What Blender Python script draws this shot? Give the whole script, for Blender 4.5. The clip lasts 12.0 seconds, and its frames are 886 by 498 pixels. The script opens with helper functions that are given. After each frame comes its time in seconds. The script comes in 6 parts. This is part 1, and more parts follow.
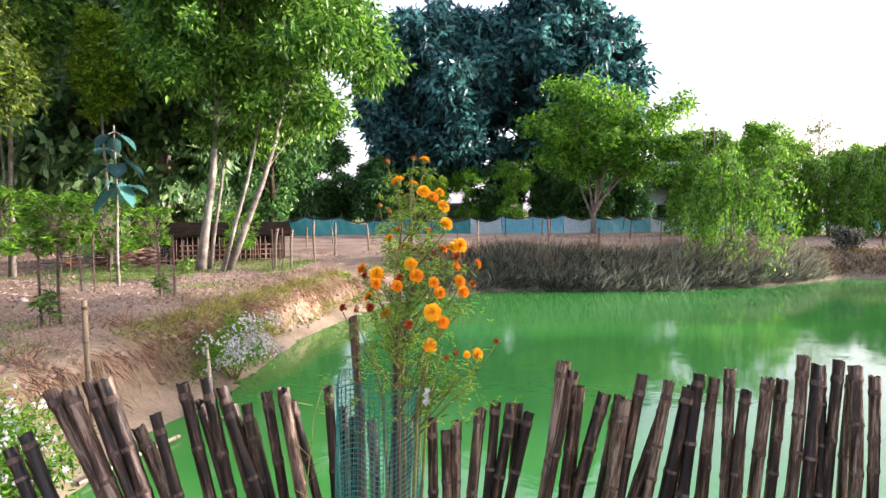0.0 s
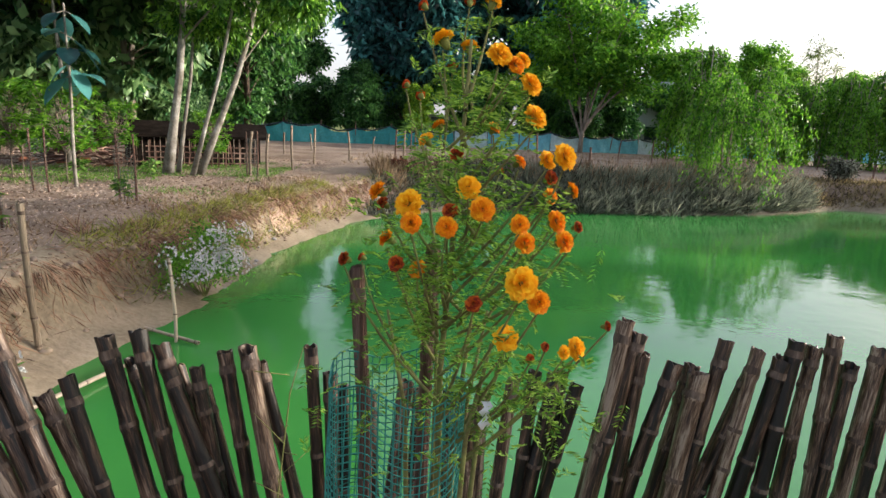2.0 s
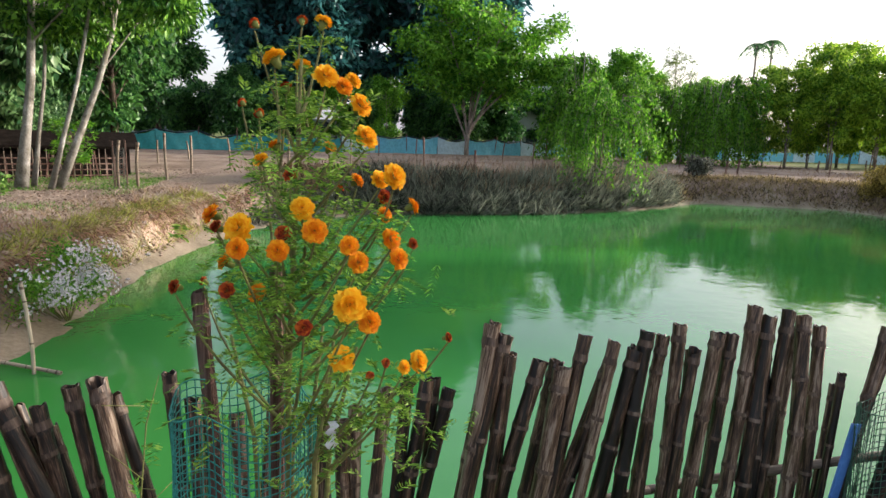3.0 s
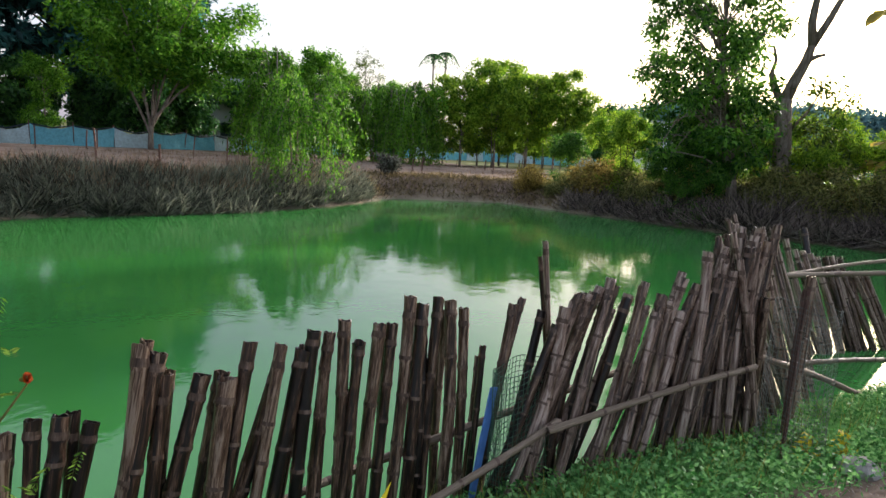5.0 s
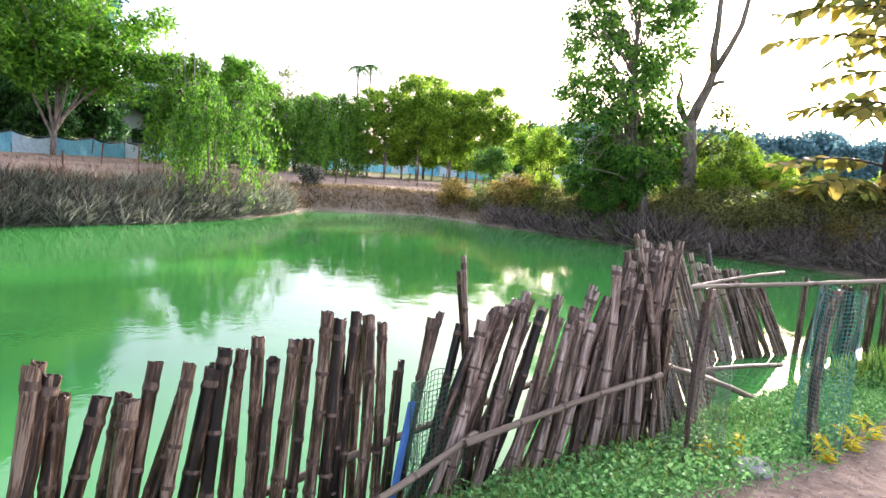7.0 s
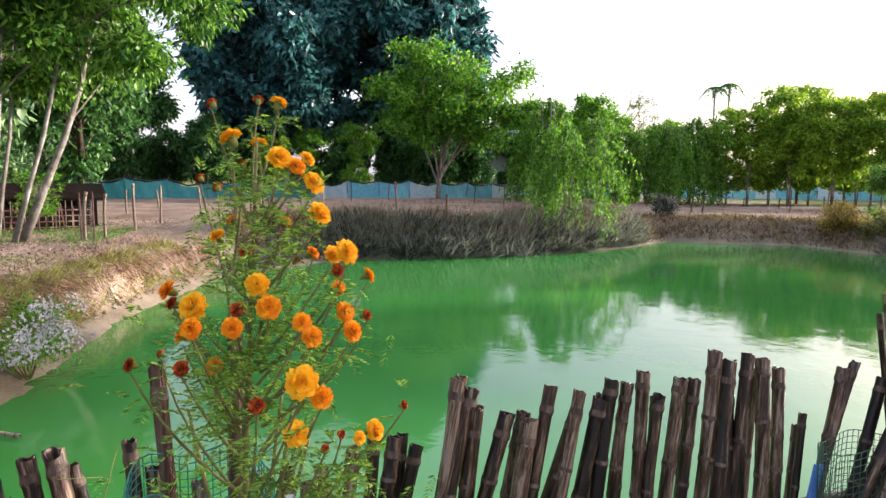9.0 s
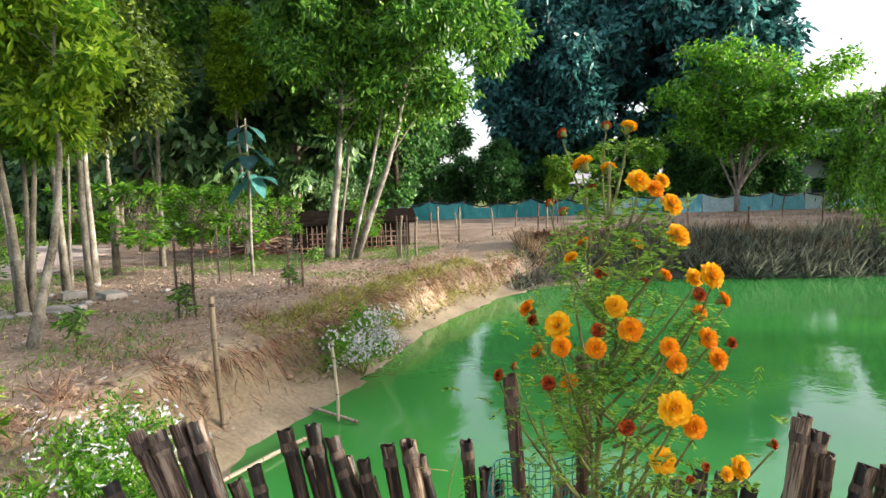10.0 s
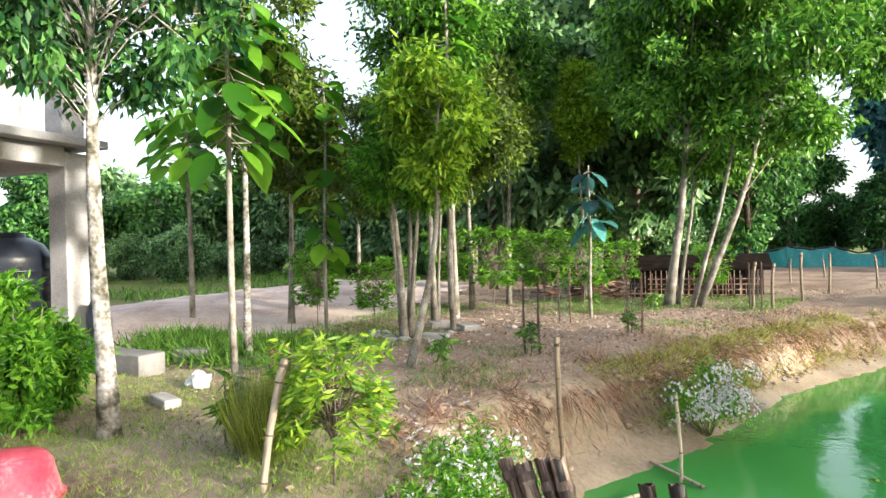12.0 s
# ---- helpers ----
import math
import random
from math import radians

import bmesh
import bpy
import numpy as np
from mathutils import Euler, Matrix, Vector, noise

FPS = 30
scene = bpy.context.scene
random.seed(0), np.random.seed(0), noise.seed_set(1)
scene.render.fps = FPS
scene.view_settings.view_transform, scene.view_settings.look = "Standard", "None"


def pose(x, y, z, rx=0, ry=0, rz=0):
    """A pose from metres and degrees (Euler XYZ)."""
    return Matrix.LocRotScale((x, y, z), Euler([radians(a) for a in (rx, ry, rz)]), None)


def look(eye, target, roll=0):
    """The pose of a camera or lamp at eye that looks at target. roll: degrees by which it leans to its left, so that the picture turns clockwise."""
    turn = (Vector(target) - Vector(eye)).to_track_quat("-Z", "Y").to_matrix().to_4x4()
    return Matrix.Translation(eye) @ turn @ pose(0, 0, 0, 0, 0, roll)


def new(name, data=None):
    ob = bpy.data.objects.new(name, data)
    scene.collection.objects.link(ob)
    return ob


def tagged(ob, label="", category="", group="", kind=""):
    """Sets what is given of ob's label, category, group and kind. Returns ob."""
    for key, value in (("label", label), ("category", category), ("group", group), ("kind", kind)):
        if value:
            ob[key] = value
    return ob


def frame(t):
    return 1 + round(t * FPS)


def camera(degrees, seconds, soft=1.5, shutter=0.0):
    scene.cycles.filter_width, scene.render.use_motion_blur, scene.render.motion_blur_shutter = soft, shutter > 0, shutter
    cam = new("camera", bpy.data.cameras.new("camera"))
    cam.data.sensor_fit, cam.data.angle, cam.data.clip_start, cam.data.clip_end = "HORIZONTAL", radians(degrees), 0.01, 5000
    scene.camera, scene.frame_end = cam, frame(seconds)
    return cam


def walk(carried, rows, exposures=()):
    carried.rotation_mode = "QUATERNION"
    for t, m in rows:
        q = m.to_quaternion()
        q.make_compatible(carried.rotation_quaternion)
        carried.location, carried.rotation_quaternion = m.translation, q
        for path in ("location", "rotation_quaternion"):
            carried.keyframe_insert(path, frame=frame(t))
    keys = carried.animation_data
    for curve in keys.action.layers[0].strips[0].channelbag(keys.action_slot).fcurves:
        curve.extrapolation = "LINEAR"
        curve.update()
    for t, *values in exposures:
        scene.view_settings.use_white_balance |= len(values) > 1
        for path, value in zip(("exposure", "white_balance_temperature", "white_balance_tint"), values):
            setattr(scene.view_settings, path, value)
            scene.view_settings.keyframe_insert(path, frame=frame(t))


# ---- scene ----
cam = camera(71.7, 12.0)
METRES, EYE, TILT, LEAN, TURN = 1.7, 1.6, -3.5, 0.0, 0.0
ROWS = [
    (0.0, 0.0, 0.0, 0.0, 0.0, 0.0, -0.0),
    (0.5, -0.0101, 0.1552, -0.0128, 1.66, -3.12, 2.29),
    (1.0, -0.0377, 0.3259, -0.0082, 3.51, -5.76, 3.23),
    (1.5, -0.0734, 0.4345, -0.0156, -0.08, -8.58, -1.18),
    (2.0, -0.1056, 0.488, -0.004, -1.86, -8.0, -2.57),
    (2.5, -0.0856, 0.4874, 0.006, -4.79, -8.21, -1.34),
    (3.0, -0.049, 0.4762, 0.0139, -12.0, -7.31, -1.25),
    (3.5, -0.0093, 0.4664, 0.0199, -21.91, -6.66, -1.95),
    (5.5, 0.047, 0.4174, 0.0396, -42.67, -6.88, -1.76),
    (6.0, 0.05, 0.4098, 0.0419, -45.98, -6.16, -2.36),
    (6.5, 0.052, 0.404, 0.0445, -47.15, -5.78, -2.2),
    (8.5, 0.0122, 0.445, 0.0448, -26.68, -4.16, -1.64),
    (9.0, -0.0304, 0.4506, 0.0465, -14.49, -3.34, -0.12),
    (9.5, -0.0709, 0.4528, 0.0474, -3.47, -2.86, 0.21),
    (10.0, -0.1081, 0.4431, 0.0532, 11.37, -1.56, 0.91),
    (10.5, -0.1309, 0.4258, 0.0565, 24.92, -0.43, 1.25),
    (11.0, -0.1417, 0.4089, 0.0624, 34.57, 1.06, 0.68),
    (11.5, -0.1454, 0.3993, 0.0637, 39.46, 1.35, -0.14),
    (12.0, -0.1567, 0.3925, 0.0666, 41.79, 2.39, -1.05),
]
# seconds, stops, kelvin, tint
EXPOSURES = [(0, 1.65, 6250, 26), (0.5, 1.33, 6250, 24), (1, 1.0, 6250, 15), (1.5, 1.0, 6250, 14), (2, 1.02, 6200, 13), (2.5, 1.03, 6150, 13), (3.5, 1.03, 6100, 14), (5.5, 0.7, 6100, 18), (6, 1.45, 6050, 22), (6.5, 2.0, 6050, 25), (8.5, 1.78, 6150, 25), (9, 1.33, 6200, 22), (9.5, 1.33, 6250, 17), (10.5, 1.45, 6400, 5), (11, 1.55, 6350, 6), (12, 1.6, 6250, 9)]
walk(cam, [(t, pose(0, 0, EYE, TILT, LEAN, TURN) @ pose(METRES * x, METRES * y, METRES * z, 90 + pitch, roll, yaw)) for t, x, y, z, yaw, pitch, roll in ROWS], EXPOSURES)

# ---- light ----
SUN_AZ, SUN_EL = 81.0, 13.5  # degrees from +y towards +x, and above the horizon
world = bpy.data.worlds.new("world")
scene.world = world
world.use_nodes = True
wn = world.node_tree.nodes
sky = wn.new("ShaderNodeTexSky")
sky.sky_type, sky.sun_disc = "NISHITA", False
sky.sun_elevation, sky.sun_rotation = radians(SUN_EL), radians(SUN_AZ)
sky.air_density, sky.dust_density, sky.ozone_density = 1.0, 4.5, 1.0
haze = wn.new("ShaderNodeMixRGB")  # thin bright haze over the whole sky
haze.inputs["Fac"].default_value = 0.19
haze.inputs["Color2"].default_value = (10.0, 9.9, 10.4, 1)
world.node_tree.links.new(sky.outputs["Color"], haze.inputs["Color1"])
world.node_tree.links.new(haze.outputs["Color"], wn["Background"].inputs["Color"])
wn["Background"].inputs["Strength"].default_value = 0.15
sun = new("sun", bpy.data.lights.new("sun", "SUN"))
sun.data.energy, sun.data.angle, sun.data.color = 4.4, radians(3.0), (1.0, 0.9, 0.76)
sun_dir = Vector((math.sin(radians(SUN_AZ)) * math.cos(radians(SUN_EL)), math.cos(radians(SUN_AZ)) * math.cos(radians(SUN_EL)), math.sin(radians(SUN_EL))))
sun.matrix_world = look(sun_dir * 80, (0, 0, 0))

rng = np.random.default_rng(7)
TAU = 2 * math.pi


# ---- materials ----
def material(name, colours, rough=0.85, scale=6.0, bump=0.3, fine=60.0, metal=0.0, leaf=0.0, island=0.0, coords="Object", stretch=(1, 1, 1), spec=0.3, bump_dist=0.02, each=0.0, ends=(0.25, 0.75)):
    """Noise-mixed colours at two scales with a bump; leaf: share of light let through; island: spread of brightness between pieces."""
    m = bpy.data.materials.new(name)
    m.use_nodes = True
    n, l = m.node_tree.nodes, m.node_tree.links
    bsdf = n["Principled BSDF"]
    bsdf.inputs["Roughness"].default_value = rough
    bsdf.inputs["Metallic"].default_value = metal
    bsdf.inputs["Specular IOR Level"].default_value = spec
    tc = n.new("ShaderNodeTexCoord")
    mp = n.new("ShaderNodeMapping")
    mp.inputs["Scale"].default_value = stretch
    l.new(tc.outputs[coords], mp.inputs["Vector"])
    big, small = n.new("ShaderNodeTexNoise"), n.new("ShaderNodeTexNoise")
    for node, s, d in ((big, scale, 5.0), (small, fine, 3.0)):
        node.inputs["Scale"].default_value = s
        node.inputs["Detail"].default_value = d
        l.new(mp.outputs["Vector"], node.inputs["Vector"])
    add = n.new("ShaderNodeMath")
    add.operation = "MULTIPLY_ADD"
    add.inputs[1].default_value = 0.45
    l.new(small.outputs["Fac"], add.inputs[0])
    half = n.new("ShaderNodeMath")
    half.operation = "MULTIPLY_ADD"
    half.inputs[1].default_value = 0.9
    half.inputs[2].default_value = -0.175
    l.new(big.outputs["Fac"], half.inputs[0])
    l.new(half.outputs[0], add.inputs[2])
    fac = add.outputs[0]
    if island:
        geo = n.new("ShaderNodeNewGeometry")
        mix = n.new("ShaderNodeMath")
        mix.operation = "MULTIPLY_ADD"
        mix.inputs[1].default_value = island
        shift = n.new("ShaderNodeMath")
        shift.operation = "SUBTRACT"
        shift.inputs[1].default_value = island / 2
        l.new(fac, shift.inputs[0])
        l.new(geo.outputs["Random Per Island"], mix.inputs[0])
        l.new(shift.outputs[0], mix.inputs[2])
        fac = mix.outputs[0]
    if each:  # brightness differs from piece to piece
        info = n.new("ShaderNodeObjectInfo")
        vary = n.new("ShaderNodeMath")
        vary.operation = "MULTIPLY_ADD"
        vary.inputs[1].default_value = each
        less = n.new("ShaderNodeMath")
        less.operation = "SUBTRACT"
        less.inputs[1].default_value = each / 2
        l.new(fac, less.inputs[0])
        l.new(info.outputs["Random"], vary.inputs[0])
        l.new(less.outputs[0], vary.inputs[2])
        fac = vary.outputs[0]
    ramp = n.new("ShaderNodeValToRGB")
    e = ramp.color_ramp.elements
    while len(e) < len(colours):
        e.new(0.5)
    for i, c in enumerate(colours):
        e[i].position = ends[0] + (ends[1] - ends[0]) * i / max(1, len(colours) - 1)
        e[i].color = (*c, 1)
    l.new(fac, ramp.inputs["Fac"])
    l.new(ramp.outputs["Color"], bsdf.inputs["Base Color"])
    if bump:
        b = n.new("ShaderNodeBump")
        b.inputs["Strength"].default_value = bump
        b.inputs["Distance"].default_value = bump_dist
        l.new(add.outputs[0], b.inputs["Height"])
        l.new(b.outputs["Normal"], bsdf.inputs["Normal"])
    if leaf:
        tr = n.new("ShaderNodeBsdfTranslucent")
        l.new(ramp.outputs["Color"], tr.inputs["Color"])
        mx = n.new("ShaderNodeMixShader")
        mx.inputs["Fac"].default_value = leaf
        l.new(bsdf.outputs["BSDF"], mx.inputs[1])
        l.new(tr.outputs["BSDF"], mx.inputs[2])
        l.new(mx.outputs["Shader"], n["Material Output"].inputs["Surface"])
    return m


def foliage(name, dark, light, rough=0.5, leaf=0.42, spread=0.8):
    mid = tuple((a + b) / 2 for a, b in zip(dark, light))
    return material(name, (dark, mid, light), rough, 0.35, 0, 3.0, leaf=leaf, island=spread, spec=0.35)


M_GROUND = material("garden_soil", ((0.105, 0.07, 0.05), (0.2, 0.147, 0.11), (0.29, 0.225, 0.175), (0.21, 0.185, 0.115)), 0.95, 0.5, 0.9, 14.0, bump_dist=0.05, spec=0.1)
M_LEAF_MID = foliage("leaf_mid_green", (0.018, 0.08, 0.008), (0.14, 0.32, 0.03), rough=0.42, leaf=0.5)
M_LEAF_DARK = foliage("leaf_dark_green", (0.013, 0.065, 0.018), (0.11, 0.28, 0.06), rough=0.42)
M_LEAF_BLUE = foliage("leaf_blue_green", (0.005, 0.033, 0.037), (0.095, 0.31, 0.29), rough=0.36)
M_LEAF_YELLOW = foliage("leaf_yellow_green", (0.08, 0.2, 0.01), (0.37, 0.55, 0.04), leaf=0.6)
M_LEAF_BRIGHT = foliage("leaf_bright_green", (0.035, 0.14, 0.007), (0.19, 0.42, 0.03), leaf=0.56)
M_LEAF_OLIVE = foliage("leaf_olive", (0.026, 0.062, 0.006), (0.14, 0.21, 0.018))
# pale grey-green end of this colour stands in for sheen on the leaves
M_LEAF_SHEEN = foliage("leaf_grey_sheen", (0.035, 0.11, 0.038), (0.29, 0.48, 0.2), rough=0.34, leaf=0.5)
M_BRUSH = foliage("dry_brush", (0.028, 0.03, 0.021), (0.2, 0.21, 0.16), rough=0.9, leaf=0.15)
M_BARK = material("bark_grey_brown", ((0.08, 0.06, 0.045), (0.18, 0.15, 0.12), (0.30, 0.27, 0.23)), 0.95, 4.0, 0.7, 30.0, stretch=(3, 3, 0.7), spec=0.1)
M_BARK_PALE = material("bark_pale", ((0.045, 0.04, 0.03), (0.16, 0.145, 0.12), (0.26, 0.245, 0.215), (0.44, 0.43, 0.40)), 0.9, 3.5, 0.5, 26.0, stretch=(1.5, 1.5, 1), spec=0.1)
M_BARK_WHITE = material("bark_white", ((0.05, 0.05, 0.035), (0.15, 0.14, 0.115), (0.29, 0.28, 0.26), (0.46, 0.46, 0.45)), 0.9, 5.0, 0.6, 24.0, spec=0.1, ends=(0.34, 0.64))
M_BARK_DARK = material("bark_dark", ((0.02, 0.016, 0.012), (0.06, 0.045, 0.035), (0.12, 0.10, 0.08)), 0.95, 4.0, 0.7, 30.0, spec=0.1)


def water_material():
    m = bpy.data.materials.new("pond_water")
    m.use_nodes = True
    n, l = m.node_tree.nodes, m.node_tree.links
    b = n["Principled BSDF"]
    b.inputs["Roughness"].default_value = 0.006
    b.inputs["IOR"].default_value = 1.45
    tc = n.new("ShaderNodeTexCoord")
    big = n.new("ShaderNodeTexNoise")
    big.inputs["Scale"].default_value = 0.25
    big.inputs["Detail"].default_value = 4
    l.new(tc.outputs["Object"], big.inputs["Vector"])
    ramp = n.new("ShaderNodeValToRGB")
    ramp.color_ramp.elements[0].position, ramp.color_ramp.elements[1].position = 0.3, 0.7
    ramp.color_ramp.elements[0].color = (0.034, 0.185, 0.036, 1)
    ramp.color_ramp.elements[1].color = (0.05, 0.222, 0.048, 1)
    l.new(big.outputs["Fac"], ramp.inputs["Fac"])
    l.new(ramp.outputs["Color"], b.inputs["Base Color"])
    # slow swell and small wind ripples
    height_in = None
    for scale, detail, strength in ((1.1, 2.0, 0.12), (5.0, 2.0, 0.035), (16.0, 2.0, 0.02)):
        rip = n.new("ShaderNodeTexNoise")
        rip.inputs["Scale"].default_value = scale
        rip.inputs["Detail"].default_value = detail
        l.new(tc.outputs["Object"], rip.inputs["Vector"])
        bp = n.new("ShaderNodeBump")
        bp.inputs["Strength"].default_value = strength
        bp.inputs["Distance"].default_value = 0.05
        l.new(rip.outputs["Fac"], bp.inputs["Height"])
        if height_in is not None:
            l.new(height_in, bp.inputs["Normal"])
        height_in = bp.outputs["Normal"]
    l.new(height_in, b.inputs["Normal"])
    return m


M_WATER = water_material()


# ---- mesh helpers ----
def mesh(name, verts, faces, mat, smooth=False):
    me = bpy.data.meshes.new(name)
    if isinstance(verts, np.ndarray) and isinstance(faces, np.ndarray):
        k = faces.shape[1]
        me.vertices.add(len(verts))
        me.vertices.foreach_set("co", verts.astype(np.float32).ravel())
        me.loops.add(faces.size)
        me.loops.foreach_set("vertex_index", faces.astype(np.int32).ravel())
        me.polygons.add(len(faces))
        me.polygons.foreach_set("loop_start", np.arange(0, faces.size, k, dtype=np.int32))
        me.update(calc_edges=True)
    else:
        me.from_pydata([tuple(v) for v in verts], [], [tuple(f) for f in faces])
    if smooth:
        me.polygons.foreach_set("use_smooth", np.ones(len(me.polygons), dtype=bool))
    me.materials.append(mat)
    return me


def thing(name, label, category, at=(0, 0, 0), turn=0.0, group="", kind=""):
    ob = new(name)
    ob.matrix_world = pose(*at, 0, 0, turn)
    return tagged(ob, label, category, group, kind)


def part(name, me, parent, label="", m=None):
    ob = new(name, me)
    ob.parent = parent
    if m is not None:
        ob.matrix_basis = m
    return tagged(ob, label)


class Soup:
    """Gathers quads and triangles for one mesh."""

    def __init__(self):
        self.v, self.f = [], []

    def add(self, verts, faces):
        o = len(self.v)
        self.v.extend(tuple(float(c) for c in p) for p in verts)
        self.f.extend(tuple(i + o for i in f) for f in faces)

    def tube(self, pts, radii, sides=7, caps=True):
        pts = np.asarray(pts, float)
        radii = np.broadcast_to(np.asarray(radii, float), (len(pts),))
        d = np.gradient(pts, axis=0)
        d /= np.linalg.norm(d, axis=1, keepdims=True) + 1e-9
        ref = np.where(np.abs(d[:, 2:3]) > 0.9, [[1.0, 0, 0]], [[0, 0, 1.0]])
        u = np.cross(d, ref)
        u /= np.linalg.norm(u, axis=1, keepdims=True)
        w = np.cross(d, u)
        a = np.arange(sides) * TAU / sides
        ring = pts[:, None] + radii[:, None, None] * (np.cos(a)[None, :, None] * u[:, None] + np.sin(a)[None, :, None] * w[:, None])
        f = [(i * sides + j, i * sides + (j + 1) % sides, (i + 1) * sides + (j + 1) % sides, (i + 1) * sides + j) for i in range(len(pts) - 1) for j in range(sides)]
        if caps:
            f += [tuple(range(sides))[::-1], tuple(range((len(pts) - 1) * sides, len(pts) * sides))]
        self.add(ring.reshape(-1, 3), f)

    def box(self, c, s, m=None):
        p = [Vector((c[0] + s[0] / 2 * i, c[1] + s[1] / 2 * j, c[2] + s[2] / 2 * k)) for k in (-1, 1) for j in (-1, 1) for i in (-1, 1)]
        if m is not None:
            p = [m @ q for q in p]
        self.add(p, [(0, 2, 3, 1), (4, 5, 7, 6), (0, 1, 5, 4), (2, 6, 7, 3), (0, 4, 6, 2), (1, 3, 7, 5)])

    def mesh(self, name, mat, smooth=True):
        return mesh(name, self.v, self.f, mat, smooth)


def leaves(centres, dirs, length, width, r, fold=0.25, cup=0.15):
    """Leaf blades, each one an island of two quads folded along its midrib: centres and dirs (n, 3)."""
    n = len(centres)
    d = dirs / (np.linalg.norm(dirs, axis=1, keepdims=True) + 1e-9)
    s = np.cross(d, r.normal(size=(n, 3)))
    s /= np.linalg.norm(s, axis=1, keepdims=True) + 1e-9
    up = np.cross(s, d)
    ln = (length * r.uniform(0.65, 1.2, n))[:, None]
    wd = (width * r.uniform(0.7, 1.2, n))[:, None] / 2
    base = centres
    tip = base + d * ln - up * ln * cup
    mid = base * 0.55 + tip * 0.45
    v = np.stack([base, mid + s * wd + up * wd * fold, tip, mid - s * wd + up * wd * fold], 1).reshape(-1, 3)
    i = np.arange(n)[:, None] * 4
    f = np.concatenate([i + [[0, 1, 2]], i + [[0, 2, 3]]], 0)
    return v, f


def clump_leaves(clumps, per, length, width, r, droop=0.3, shell=0.5):
    """Leaves scattered in uneven clumps (x, y, z, radius), turned outwards and hanging by droop."""
    c = np.asarray(clumps, float)
    share = c[:, 3] ** 2
    pick = r.choice(len(c), size=int(per * len(c)), p=share / share.sum())
    d = r.normal(size=(len(pick), 3))
    d /= np.linalg.norm(d, axis=1, keepdims=True)
    rad = c[pick, 3] * r.random(len(pick)) ** 0.5 * r.uniform(0.55, 1.45, len(pick))
    pos = c[pick, :3] + d * rad[:, None] * [1, 1, 0.75]
    way = d * 0.6 + r.normal(size=(len(pick), 3)) * 0.7
    way[:, 2] -= droop
    return leaves(pos, way, length, width, r)


def tree_meshes(r, height, crown, base, trunk_r, clumps=26, per=260, leaf=(0.16, 0.07), mats=(None, None), droop=0.3, stems=1, spread=0.25, shape="round", clump_r=0.3, lean=(0, 0), sides=8, foot=0.5, limbs=0.36):
    """Trunk and crown of a tree that stands at its own origin."""
    wood = Soup()
    crown_h = height - base
    centres = []
    for _ in range(clumps):
        while True:
            p = r.uniform(-1, 1, 3)
            h = (p[2] + 1) / 2
            if shape == "round":
                ok = p @ p < 1
            elif shape == "cone":
                ok = math.hypot(p[0], p[1]) < 1.05 * (1 - h) ** 0.7 * (0.35 + h * 1.2 if h < 0.5 else 1)
            elif shape == "drum":
                ok = p[0] ** 2 + p[1] ** 2 < 0.95 - 0.3 * h
            elif shape == "flat":
                ok = p[0] ** 2 + p[1] ** 2 < 1 - 0.5 * abs(p[2]) and h > 0.35 * (p[0] ** 2 + p[1] ** 2)
            else:
                ok = p[0] ** 2 + p[1] ** 2 < 0.55 + 0.45 * math.sin(h * 9 + 1)
            if ok:
                break
        rr = crown * clump_r * r.uniform(0.6, 1.3)
        centres.append((p[0] * crown * 0.82 + lean[0], p[1] * crown * 0.82 + lean[1], base + crown_h * (0.08 + 0.84 * h), rr))
    centres = np.array(centres)
    for s in range(stems):
        a = TAU * s / stems + r.uniform(0, 1)
        off = np.array([math.cos(a), math.sin(a), 0]) * (0 if stems == 1 else spread * foot)
        top = np.array([lean[0] * 0.8, lean[1] * 0.8, base + crown_h * 0.75]) + np.array([math.cos(a), math.sin(a), 0]) * (0.1 if stems == 1 else spread * (base + crown_h * 0.4))
        way = np.array([lean[0], lean[1], 0]) * (0.4 if stems == 1 else r.uniform(0.0, 0.6))
        k = np.linspace(0, 1, 8)[:, None]
        wob = np.cumsum(r.normal(size=(8, 3)) * [1, 1, 0], 0) * 0.018 * height * 0.4
        path = off * (1 - k) + top * k + wob * k + way * np.sin(math.pi * k)
        path[0] = off + [0, 0, -0.15]
        rad = trunk_r * (1 - 0.78 * k[:, 0]) * (1 if stems == 1 else r.uniform(0.4, 1.0))
        rad[0] *= 1.35
        wood.tube(path, rad, sides)
        for c in centres[s::stems]:
            out = math.hypot(c[0] - lean[0] * 0.5, c[1] - lean[1] * 0.5)
            za = min(path[-1][2] * 0.97, max(base + crown_h * r.uniform(-0.03, 0.4), c[2] - 0.75 * out - 0.1))
            j = int(np.searchsorted(path[:, 2], za).clip(1, 7))
            p0 = path[j - 1] + (path[j] - path[j - 1]) * (za - path[j - 1][2]) / (path[j][2] - path[j - 1][2] + 1e-6)
            q = np.linspace(0, 1, 4)[:, None]
            bend = np.array([0, 0, 0.12 * np.linalg.norm(c[:3] - p0)])
            pts = p0 * (1 - q) + c[:3] * q + bend * np.sin(q * math.pi) + r.normal(size=(4, 3)) * 0.03 * q
            wood.tube(pts, np.linspace(rad[j] * limbs, 0.006 + trunk_r * 0.03, 4), 5, False)
    v, f = clump_leaves(centres, per, leaf[0], leaf[1], r, droop)
    return wood.mesh("trunk", mats[0]), mesh("crown", v, f, mats[1])


